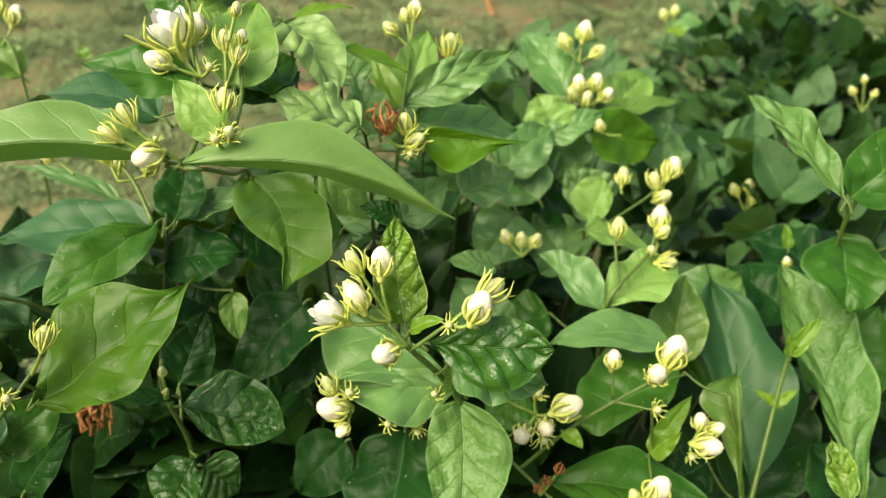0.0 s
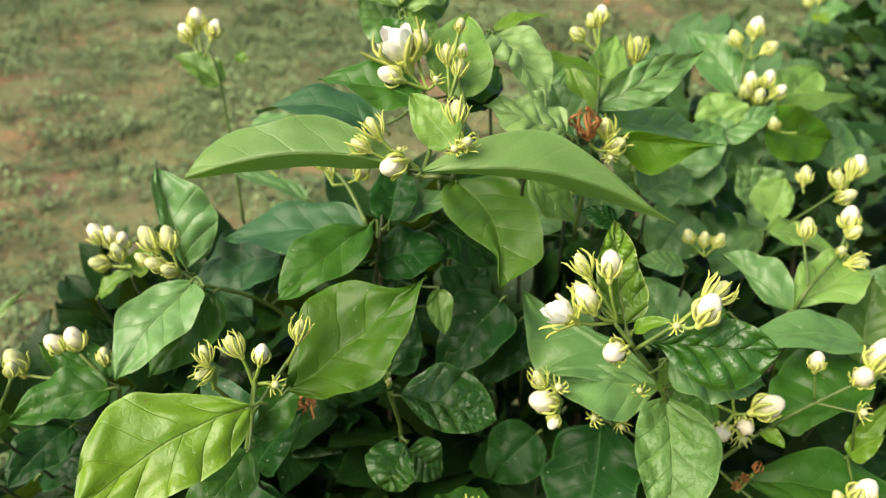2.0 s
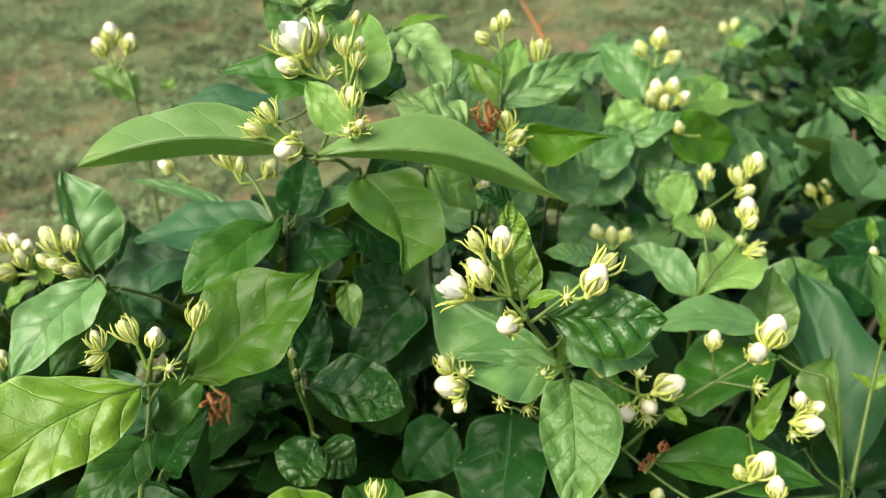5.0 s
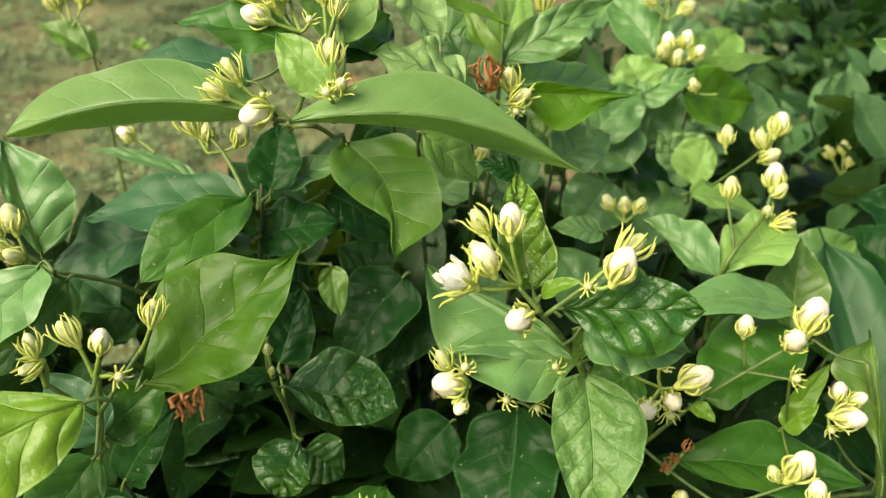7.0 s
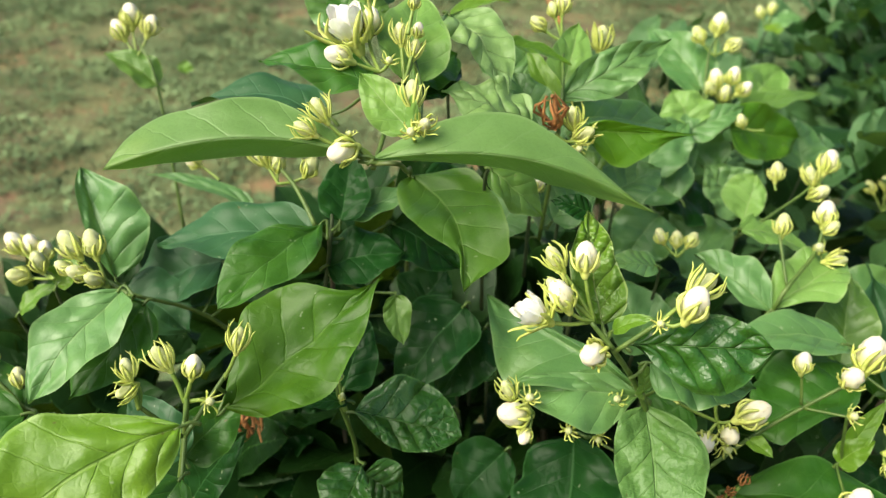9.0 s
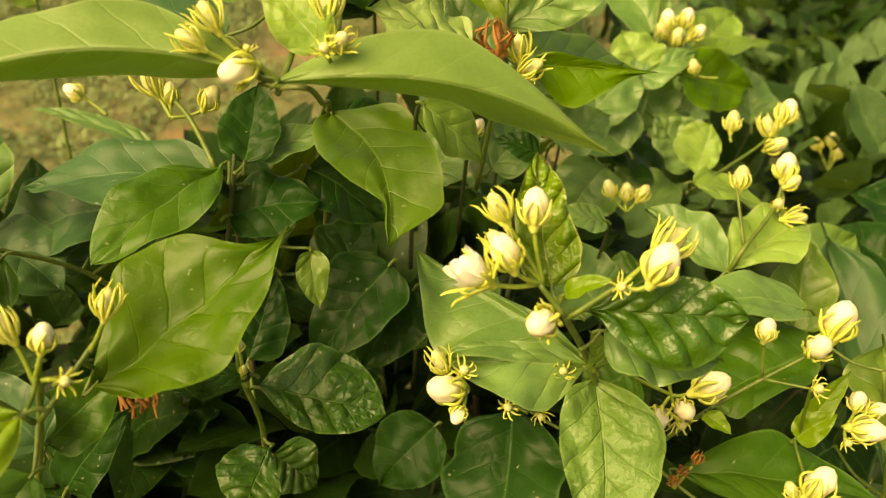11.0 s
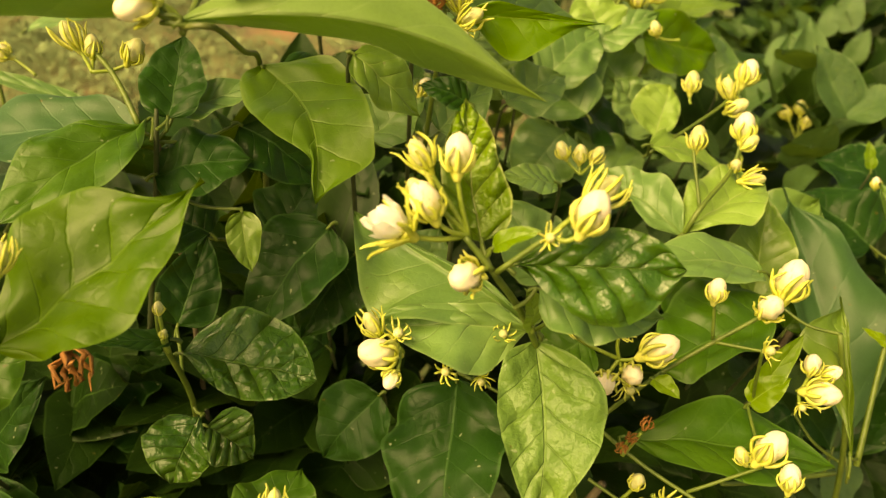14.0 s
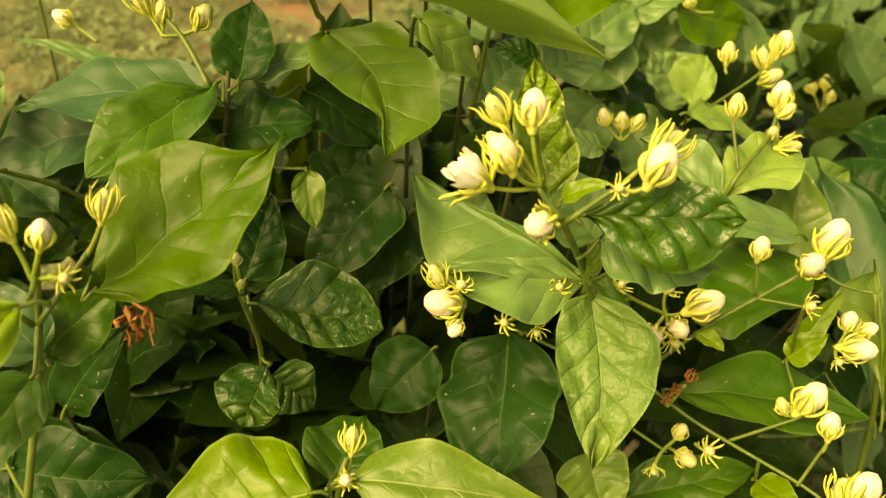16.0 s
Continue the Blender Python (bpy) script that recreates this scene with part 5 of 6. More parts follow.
cluster(near_shrub, (0.1198, 0.2289, 0.62), [((0.1276, 0.2301, 0.6305), (0.48, 0.32, 0.82), 0.0144, BUD), ((0.1218, 0.233, 0.6256), (0.06, 0.31, 0.95), 0.0115, CLOSED)])
cluster(near_shrub, (-0.1017, 0.2893, 0.7999), [((-0.1138, 0.2837, 0.8076), (-0.71, -0.7, 0.01), 0.0109, BUD), ((-0.1233, 0.293, 0.8215), (-0.51, 0.25, 0.82), 0.0087, CLOSED), ((-0.1281, 0.285, 0.8165), (-0.81, -0.06, 0.58), 0.0077, CLOSED), ((-0.1115, 0.2896, 0.8129), (-0.13, 0.23, 0.97), 0.0052, STAR)])
cluster(near_shrub, (-0.0853, 0.2952, 0.8034), [((-0.0888, 0.3122, 0.8213), (-0.04, 0.44, 0.89), 0.0099, CLOSED), ((-0.0874, 0.2885, 0.8145), (-0.16, -0.56, 0.81), 0.0082, STAR), ((-0.0824, 0.2915, 0.8160), (0.36, -0.65, 0.67), 0.0077, CLOSED)])
cluster(near_shrub, (-0.13, 0.4134, 0.8398), [((-0.1258, 0.422, 0.8587), (0.11, 0.35, 0.93), 0.0113, CLOSED), ((-0.1157, 0.4192, 0.8571), (0.52, -0.07, 0.85), 0.0099, CLOSED), ((-0.1395, 0.4287, 0.864), (-0.38, 0.24, 0.89), 0.0101, GREEN), ((-0.1302, 0.4319, 0.8666), (-0, 0.43, 0.9), 0.0094, GREEN)])
cluster(near_shrub, (-0.0938, 0.3479, 0.8345), [((-0.0911, 0.3558, 0.8469), (0.23, 0.24, 0.94), 0.0059, GREEN)])
cluster(near_shrub, (-0.1059, 0.3406, 0.8199), [((-0.1216, 0.3549, 0.8373), (-0.37, 0.16, 0.92), 0.0193, OPEN), ((-0.1121, 0.3615, 0.8363), (0.09, 0.44, 0.89), 0.0112, BUD), ((-0.1231, 0.3372, 0.8279), (-0.87, -0.2, 0.46), 0.0107, BUD), ((-0.1012, 0.3391, 0.8259), (0.29, -0.27, 0.92), 0.0075, STAR)])
cluster(near_shrub, (-0.095, 0.3397, 0.8158), [((-0.098, 0.3557, 0.833), (-0.1, 0.42, 0.9), 0.0083, CLOSED), ((-0.0901, 0.3573, 0.8338), (0.19, 0.45, 0.87), 0.0061, BUD), ((-0.0913, 0.3529, 0.8268), (0.19, 0.45, 0.87), 0.0077, CLOSED)])
cluster(near_shrub, (-0.1669, 0.372, 0.7478), [((-0.178, 0.3842, 0.7591), (-0.44, 0.15, 0.88), 0.0108, CLOSED), ((-0.1501, 0.3781, 0.7554), (0.53, 0.18, 0.83), 0.0101, GREEN), ((-0.1689, 0.3824, 0.7551), (0.09, 0.21, 0.97), 0.0083, GREEN)])
cluster(near_shrub, (-0.2245, 0.4408, 0.7141), [((-0.2418, 0.4459, 0.7244), (-0.84, 0.03, 0.54), 0.0097, BUD)])
cluster(near_shrub, (-0.0298, 0.4284, 0.7136), [((-0.0264, 0.4329, 0.7202), (0.44, 0.22, 0.87), 0.0086, BUD)])
cluster(near_shrub, (-0.1839, 0.2182, 0.7318), [((-0.1868, 0.2224, 0.7483), (-0.24, 0.31, 0.92), 0.0072, CLOSED), ((-0.1871, 0.2178, 0.741), (-0.48, -0.87, 0.13), 0.0072, CLOSED)])
cluster(near_shrub, (-0.1681, 0.2223, 0.7326), [((-0.1759, 0.2276, 0.7495), (-0.54, 0.22, 0.81), 0.0087, CLOSED), ((-0.1628, 0.2245, 0.7484), (0.16, 0.36, 0.92), 0.0077, BUD), ((-0.1563, 0.218, 0.7374), (0.7, -0.64, 0.32), 0.0077, STAR)])
cluster(near_shrub, (-0.1597, 0.2413, 0.7277), [((-0.1525, 0.2458, 0.7451), (0.18, 0.35, 0.92), 0.0086, CLOSED)])
cluster(near_shrub, (-0.2436, 0.3211, 0.714), [((-0.2606, 0.3262, 0.736), (-0.5, 0.2, 0.84), 0.0127, GREEN), ((-0.2499, 0.3277, 0.736), (-0.2, 0.29, 0.94), 0.0118, GREEN), ((-0.2567, 0.3192, 0.7238), (-0.7, -0.38, 0.6), 0.0095, GREEN), ((-0.249, 0.3185, 0.7208), (-0.46, -0.54, 0.71), 0.0087, GREEN), ((-0.266, 0.3237, 0.7236), (-0.68, -0.08, 0.73), 0.0079, GREEN)])
cluster(near_shrub, (-0.2939, 0.3552, 0.6948), [((-0.3026, 0.3592, 0.7034), (-0.18, 0.06, 0.98), 0.0105, GREEN), ((-0.3266, 0.3789, 0.7027), (-0.57, 0.17, 0.8), 0.0119, BUD), ((-0.3177, 0.3794, 0.7014), (-0.2, 0.29, 0.94), 0.0110, BUD), ((-0.3099, 0.3786, 0.6983), (0.01, 0.32, 0.95), 0.0101, BUD), ((-0.3245, 0.3693, 0.6864), (-0.66, -0.51, 0.55), 0.0110, GREEN)])
cluster(near_shrub, (-0.2953, 0.223, 0.7047), [((-0.3077, 0.2295, 0.719), (-0.47, 0.09, 0.88), 0.0097, CLOSED), ((-0.3011, 0.2282, 0.7149), (-0.04, -0.03, 1), 0.0086, CLOSED), ((-0.3058, 0.2231, 0.7078), (-0.76, -0.5, 0.41), 0.0092, CLOSED), ((-0.2962, 0.2406, 0.7145), (0.12, 0.33, 0.94), 0.0070, GREEN), ((-0.2994, 0.2188, 0.6989), (-0.07, -0.95, 0.32), 0.0074, STAR)])
cluster(near_shrub, (-0.2811, 0.2763, 0.6786), [((-0.2934, 0.2853, 0.6961), (-0.28, 0.18, 0.94), 0.0123, BUD), ((-0.3035, 0.2825, 0.694), (-0.59, 0.04, 0.81), 0.0115, BUD), ((-0.2775, 0.2827, 0.6881), (0.02, 0.22, 0.97), 0.0084, GREEN), ((-0.3245, 0.2751, 0.6868), (-0.37, 0.16, 0.92), 0.0131, GREEN)])
cluster(near_shrub, (-0.0766, 0.211, 0.6559), [((-0.0743, 0.2198, 0.6678), (0.06, 0.51, 0.86), 0.0079, CLOSED), ((-0.0757, 0.2064, 0.6615), (-0.16, -0.56, 0.81), 0.0073, STAR), ((-0.0756, 0.206, 0.6626), (-0.16, -0.56, 0.81), 0.0054, BUD)])
cluster(near_shrub, (-0.12, 0.2746, 0.6815), [((-0.1226, 0.2793, 0.6987), (-0.04, 0.36, 0.93), 0.0044, GREEN), ((-0.1209, 0.2751, 0.6899), (0.28, 0.35, 0.9), 0.0033, GREEN)])
cluster(near_shrub, (-0.0114, 0.3784, 0.7724), [((-0.0152, 0.3843, 0.783), (-0.18, 0.2, 0.96), 0.0103, CLOSED), ((-0.0093, 0.3778, 0.7766), (0.7, -0.38, 0.61), 0.0103, CLOSED), ((-0.0122, 0.3735, 0.7703), (0.1, -0.98, -0.16), 0.0079, STAR), ((-0.0257, 0.3785, 0.7857), (-0.16, -0.03, 0.99), 0.0168, DRIED)])
cluster(near_shrub, (-0.1983, 0.3528, 0.609), [((-0.1978, 0.348, 0.6014), (0.4, -0.84, -0.36), 0.0215, DRIED)])
cluster(near_shrub, (0.0632, 0.2818, 0.6194), [((0.0717, 0.2862, 0.6342), (0.38, 0.25, 0.89), 0.0066, DRIED), ((0.0651, 0.283, 0.6294), (-0.06, -0.57, 0.82), 0.0061, DRIED), ((0.0614, 0.2807, 0.6261), (-0.35, -0.86, 0.37), 0.0061, DRIED)])
# flowers
cluster(side_shrub, (0.1566, 0.4791, 0.6972), [((0.1657, 0.4932, 0.7108), (0.36, 0.43, 0.83), 0.0139, BUD), ((0.153, 0.4857, 0.7044), (-0.24, 0.31, 0.92), 0.0108, CLOSED), ((0.1586, 0.4782, 0.6955), (0.63, -0.36, 0.69), 0.0115, GREEN)])
cluster(side_shrub, (0.143, 0.4211, 0.6917), [((0.1435, 0.4304, 0.7062), (0.15, 0.45, 0.88), 0.0133, BUD), ((0.1448, 0.4216, 0.7015), (0.55, -0.21, 0.8), 0.0090, GREEN), ((0.1377, 0.4146, 0.6915), (-0.28, -0.52, 0.81), 0.0076, GREEN), ((0.1485, 0.4115, 0.6851), (0.93, -0.21, 0.31), 0.0104, CLOSED)])
cluster(side_shrub, (0.1151, 0.4144, 0.694), [((0.1162, 0.4206, 0.7037), (0.06, 0.36, 0.93), 0.0111, GREEN)])
cluster(side_shrub, (0.1299, 0.4768, 0.697), [((0.13, 0.4836, 0.7077), (0.06, 0.36, 0.93), 0.0107, GREEN)])
cluster(side_shrub, (0.058, 0.4188, 0.6802), [((0.0477, 0.425, 0.6913), (-0.44, 0.15, 0.88), 0.0086, GREEN), ((0.0574, 0.4247, 0.6896), (-0.03, 0.24, 0.97), 0.0086, GREEN), ((0.0667, 0.4251, 0.689), (0.48, 0.22, 0.85), 0.0086, GREEN)])
cluster(side_shrub, (0.248, 0.4596, 0.6553), [((0.2487, 0.4611, 0.6577), (-0.04, 0.36, 0.93), 0.0063, BUD)])
# flowers
cluster(back_shrub, (0.1129, 0.6088, 0.7434), [((0.116, 0.6223, 0.7648), (0.19, 0.45, 0.87), 0.0142, BUD), ((0.0998, 0.6159, 0.758), (-0.48, 0.31, 0.82), 0.0115, GREEN), ((0.1281, 0.6154, 0.7506), (0.84, 0.28, 0.46), 0.0115, GREEN)])
cluster(back_shrub, (0.1197, 0.5781, 0.7108), [((0.1115, 0.5903, 0.7328), (-0.18, 0.2, 0.96), 0.0122, BUD), ((0.1245, 0.5927, 0.7337), (0.32, 0.25, 0.91), 0.0122, BUD), ((0.1333, 0.5887, 0.7251), (0.74, 0.14, 0.65), 0.0114, BUD), ((0.1173, 0.5803, 0.7246), (0.07, -0.23, 0.97), 0.0113, GREEN), ((0.1061, 0.5808, 0.7281), (-0.55, -0.18, 0.81), 0.0104, GREEN)])
cluster(back_shrub, (-0.0166, 0.4585, 0.7986), [((-0.0151, 0.4907, 0.8122), (0.09, 0.44, 0.89), 0.0107, BUD), ((-0.0211, 0.4881, 0.8094), (-0.3, 0.27, 0.91), 0.0079, GREEN), ((-0.0298, 0.4825, 0.8022), (-0.72, 0.07, 0.69), 0.0093, GREEN)])
cluster(back_shrub, (0.0067, 0.4675, 0.7884), [((0.0072, 0.473, 0.7973), (0.1, 0.35, 0.93), 0.0126, CLOSED)])
cluster(back_shrub, (-0.3134, 0.5542, 0.7548), [((-0.3205, 0.5722, 0.78), (-0.1, 0.42, 0.9), 0.0152, BUD), ((-0.3283, 0.5657, 0.7713), (-0.48, 0.31, 0.82), 0.0134, BUD), ((-0.3062, 0.5701, 0.7732), (0.28, 0.45, 0.85), 0.0134, BUD)])
cluster(back_shrub, (0.5399, 0.9401, 0.5812), [((0.5266, 0.9554, 0.6048), (-0.43, 0.49, 0.76), 0.0103, GREEN), ((0.5553, 0.9537, 0.603), (0.52, 0.45, 0.73), 0.0095, GREEN), ((0.5417, 0.9632, 0.6176), (0.04, 0.54, 0.84), 0.0086, BUD)])
cluster(back_shrub, (0.3805, 1.2898, 0.5671), [((0.3699, 1.3073, 0.5941), (-0.31, 0.51, 0.8), 0.0156, GREEN), ((0.3883, 1.3109, 0.6004), (0.19, 0.52, 0.83), 0.0156, GREEN)])
cluster(back_shrub, (0.2987, 0.6524, 0.5873), [((0.287, 0.6653, 0.6072), (-0.44, 0.49, 0.75), 0.0107, GREEN), ((0.3003, 0.6674, 0.6109), (0.06, 0.53, 0.84), 0.0107, GREEN), ((0.3061, 0.6611, 0.6012), (0.41, 0.48, 0.77), 0.0097, GREEN)])
cluster(back_shrub, (0.1422, 0.5535, 0.7066), [((0.1256, 0.5576, 0.7124), (-0.36, 0.1, 0.93), 0.0086, GREEN)])
# twigs that carry the remaining leaves
stem(near_shrub, [(-0.1363, 0.3642, 0.7892), (-0.1256, 0.3636, 0.7938), (-0.1139, 0.3627, 0.804)], 0.0007, 0.0009, STEM)
stem(near_shrub, [(-0.0791, 0.3984, 0.8305), (-0.0883, 0.3886, 0.825), (-0.0981, 0.3793, 0.8255)], 0.0007, 0.0009, STEM)
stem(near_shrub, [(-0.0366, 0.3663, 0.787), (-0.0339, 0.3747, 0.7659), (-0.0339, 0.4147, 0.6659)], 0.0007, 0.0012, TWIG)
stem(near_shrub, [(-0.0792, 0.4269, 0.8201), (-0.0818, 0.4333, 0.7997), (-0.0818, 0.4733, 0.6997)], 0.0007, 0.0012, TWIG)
stem(near_shrub, [(-0.1329, 0.4137, 0.8183), (-0.1314, 0.4112, 0.8245), (-0.1293, 0.4081, 0.8333)], 0.0007, 0.0009, STEM)
stem(near_shrub, [(-0.122, 0.3728, 0.8446), (-0.1231, 0.3799, 0.8306), (-0.1238, 0.3876, 0.8225)], 0.0007, 0.0009, STEM)
stem(near_shrub, [(-0.131, 0.4209, 0.8297), (-0.1309, 0.419, 0.8328), (-0.1315, 0.4165, 0.8376)], 0.0007, 0.0009, STEM)
stem(near_shrub, [(-0.0996, 0.3745, 0.8031), (-0.1072, 0.3708, 0.803), (-0.1153, 0.3662, 0.8067)], 0.0007, 0.0009, STEM)
stem(near_shrub, [(-0.0495, 0.4024, 0.8149), (-0.0522, 0.4096, 0.796), (-0.0522, 0.4496, 0.696)], 0.0007, 0.0012, TWIG)
stem(near_shrub, [(-0.095, 0.3637, 0.7983), (-0.1038, 0.3626, 0.7985), (-0.1131, 0.3606, 0.8025)], 0.0007, 0.0009, STEM)
stem(near_shrub, [(-0.0569, 0.3479, 0.7712), (-0.0591, 0.3561, 0.7532), (-0.0591, 0.3961, 0.6532)], 0.0007, 0.0012, TWIG)
stem(near_shrub, [(-0.1306, 0.346, 0.7399), (-0.1321, 0.3442, 0.7386), (-0.1338, 0.3418, 0.7378)], 0.0007, 0.0009, STEM)
stem(near_shrub, [(-0.1305, 0.3571, 0.7383), (-0.1336, 0.3539, 0.7322), (-0.1376, 0.3504, 0.7287)], 0.0007, 0.0009, STEM)
stem(near_shrub, [(-0.2006, 0.3647, 0.7033), (-0.2058, 0.3553, 0.6887), (-0.2102, 0.3459, 0.6805)], 0.0007, 0.0009, STEM)
stem(near_shrub, [(-0.1854, 0.3731, 0.6957), (-0.1969, 0.3607, 0.6821), (-0.2075, 0.3487, 0.6764)], 0.0007, 0.0009, STEM)
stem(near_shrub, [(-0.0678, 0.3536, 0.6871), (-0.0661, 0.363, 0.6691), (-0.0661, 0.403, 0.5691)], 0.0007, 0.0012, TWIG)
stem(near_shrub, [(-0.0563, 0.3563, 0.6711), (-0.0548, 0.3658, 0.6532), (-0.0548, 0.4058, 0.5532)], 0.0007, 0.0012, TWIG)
stem(near_shrub, [(-0.1031, 0.3378, 0.7042), (-0.1211, 0.3412, 0.7031), (-0.1393, 0.3451, 0.7104)], 0.0007, 0.0009, STEM)
stem(near_shrub, [(-0.1284, 0.309, 0.6624), (-0.1243, 0.2967, 0.6577), (-0.1205, 0.2837, 0.6579)], 0.0007, 0.0009, STEM)
stem(near_shrub, [(-0.0429, 0.3211, 0.6141), (-0.041, 0.3298, 0.5964), (-0.041, 0.3698, 0.4964)], 0.0007, 0.0012, TWIG)
stem(near_shrub, [(-0.1156, 0.2837, 0.6383), (-0.1178, 0.2853, 0.6378), (-0.1197, 0.2878, 0.639)], 0.0007, 0.0009, STEM)
stem(near_shrub, [(-0.107, 0.3654, 0.7301), (-0.1219, 0.3581, 0.7251), (-0.1377, 0.3507, 0.7276)], 0.0007, 0.0009, STEM)
stem(near_shrub, [(-0.0936, 0.3875, 0.7445), (-0.0963, 0.3953, 0.7259), (-0.0963, 0.4353, 0.6259)], 0.0007, 0.0012, TWIG)
stem(near_shrub, [(-0.1237, 0.3634, 0.6725), (-0.1334, 0.3653, 0.6724), (-0.1422, 0.3671, 0.6755)], 0.0007, 0.0009, STEM)
stem(near_shrub, [(-0.0995, 0.3737, 0.6669), (-0.1208, 0.3716, 0.6641), (-0.1427, 0.3689, 0.6696)], 0.0007, 0.0009, STEM)
stem(near_shrub, [(-0.0735, 0.3758, 0.5916), (-0.0709, 0.3831, 0.5702), (-0.0709, 0.4231, 0.4702)], 0.0007, 0.0012, TWIG)
stem(near_shrub, [(-0.1984, 0.3679, 0.5584), (-0.2007, 0.3743, 0.5374), (-0.2007, 0.4143, 0.4374)], 0.0007, 0.0012, TWIG)
stem(near_shrub, [(-0.1654, 0.3729, 0.524), (-0.156, 0.3745, 0.5229), (-0.1459, 0.3757, 0.5251)], 0.0007, 0.0009, STEM)
stem(near_shrub, [(-0.16, 0.2025, 0.7412), (-0.1646, 0.2146, 0.7351), (-0.1684, 0.2272, 0.7347)], 0.0007, 0.0009, STEM)
stem(near_shrub, [(-0.1616, 0.2459, 0.7166), (-0.1613, 0.2424, 0.7203), (-0.1617, 0.2386, 0.7259)], 0.0007, 0.0009, STEM)
stem(near_shrub, [(-0.2221, 0.3045, 0.7223), (-0.2281, 0.3117, 0.7144), (-0.2336, 0.3197, 0.7112)], 0.0007, 0.0009, STEM)
stem(near_shrub, [(-0.2211, 0.3107, 0.7139), (-0.2276, 0.3149, 0.7107), (-0.2336, 0.3197, 0.7112)], 0.0007, 0.0009, STEM)
stem(near_shrub, [(-0.2485, 0.3457, 0.6983), (-0.2539, 0.3419, 0.703), (-0.2588, 0.3376, 0.7106)], 0.0007, 0.0009, STEM)
stem(near_shrub, [(-0.1714, 0.2133, 0.7029), (-0.1721, 0.2185, 0.7059), (-0.1724, 0.2246, 0.7124)], 0.0007, 0.0009, STEM)
stem(near_shrub, [(-0.1815, 0.2369, 0.6863), (-0.1807, 0.2328, 0.6874), (-0.1791, 0.2282, 0.6901)], 0.0007, 0.0009, STEM)
stem(near_shrub, [(-0.1859, 0.2441, 0.6795), (-0.1824, 0.2357, 0.6813), (-0.1797, 0.2268, 0.6866)], 0.0007, 0.0009, STEM)
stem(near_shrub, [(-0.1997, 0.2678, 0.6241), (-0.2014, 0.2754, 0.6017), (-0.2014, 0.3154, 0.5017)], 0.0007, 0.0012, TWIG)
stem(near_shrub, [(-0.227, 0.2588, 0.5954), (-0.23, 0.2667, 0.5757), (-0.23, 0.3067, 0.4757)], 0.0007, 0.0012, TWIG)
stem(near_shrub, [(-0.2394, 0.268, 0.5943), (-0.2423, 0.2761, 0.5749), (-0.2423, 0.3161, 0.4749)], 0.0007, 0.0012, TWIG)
stem(near_shrub, [(-0.2038, 0.2287, 0.6385), (-0.1957, 0.219, 0.639), (-0.1867, 0.209, 0.6444)], 0.0007, 0.0009, STEM)
stem(near_shrub, [(-0.0826, 0.2064, 0.657), (-0.081, 0.2079, 0.655), (-0.0785, 0.2098, 0.6542)], 0.0007, 0.0009, STEM)
stem(near_shrub, [(-0.0848, 0.2318, 0.6257), (-0.0825, 0.2209, 0.6236), (-0.0804, 0.209, 0.6262)], 0.0007, 0.0009, STEM)
stem(near_shrub, [(-0.2681, 0.2673, 0.6797), (-0.271, 0.2705, 0.6752), (-0.273, 0.274, 0.673)], 0.0007, 0.0009, STEM)
stem(near_shrub, [(-0.2817, 0.2484, 0.6708), (-0.2772, 0.2584, 0.6627), (-0.2721, 0.2693, 0.6602)], 0.0007, 0.0009, STEM)
stem(near_shrub, [(-0.2933, 0.2605, 0.6554), (-0.2848, 0.2634, 0.6503), (-0.2771, 0.2659, 0.6482)], 0.0007, 0.0009, STEM)
stem(near_shrub, [(-0.3109, 0.2445, 0.6334), (-0.2992, 0.2515, 0.6246), (-0.2883, 0.2582, 0.621)], 0.0007, 0.0009, STEM)
stem(near_shrub, [(-0.3354, 0.3732, 0.6567), (-0.3377, 0.38, 0.6353), (-0.3377, 0.42, 0.5353)], 0.0007, 0.0012, TWIG)
stem(near_shrub, [(-0.2985, 0.3605, 0.6852), (-0.3002, 0.367, 0.6632), (-0.3002, 0.407, 0.5632)], 0.0007, 0.0012, TWIG)
stem(near_shrub, [(-0.4319, 0.3285, 0.6252), (-0.4338, 0.3348, 0.6038), (-0.4338, 0.3748, 0.5038)], 0.0007, 0.0012, TWIG)
stem(near_shrub, [(-0.301, 0.2229, 0.6858), (-0.2996, 0.2309, 0.6632), (-0.2996, 0.2709, 0.5632)], 0.0007, 0.0012, TWIG)
stem(near_shrub, [(-0.2985, 0.2056, 0.676), (-0.2965, 0.2141, 0.6538), (-0.2965, 0.2541, 0.5538)], 0.0007, 0.0012, TWIG)
stem(near_shrub, [(-0.2544, 0.3491, 0.6943), (-0.2578, 0.3445, 0.7), (-0.262, 0.3402, 0.7099)], 0.0007, 0.0009, STEM)
stem(near_shrub, [(0.0115, 0.269, 0.721), (0.0081, 0.2667, 0.7169), (0.0037, 0.2646, 0.7151)], 0.0007, 0.0009, STEM)
stem(near_shrub, [(0.0162, 0.2942, 0.6853), (0.0153, 0.289, 0.6857), (0.0154, 0.2837, 0.6878)], 0.0007, 0.0009, STEM)
stem(near_shrub, [(0.0165, 0.2929, 0.6837), (0.0155, 0.2883, 0.6846), (0.0154, 0.2837, 0.6878)], 0.0007, 0.0009, STEM)
stem(near_shrub, [(-0.0023, 0.3061, 0.6405), (0.0129, 0.295, 0.6403), (0.0283, 0.2847, 0.6484)], 0.0007, 0.0009, STEM)
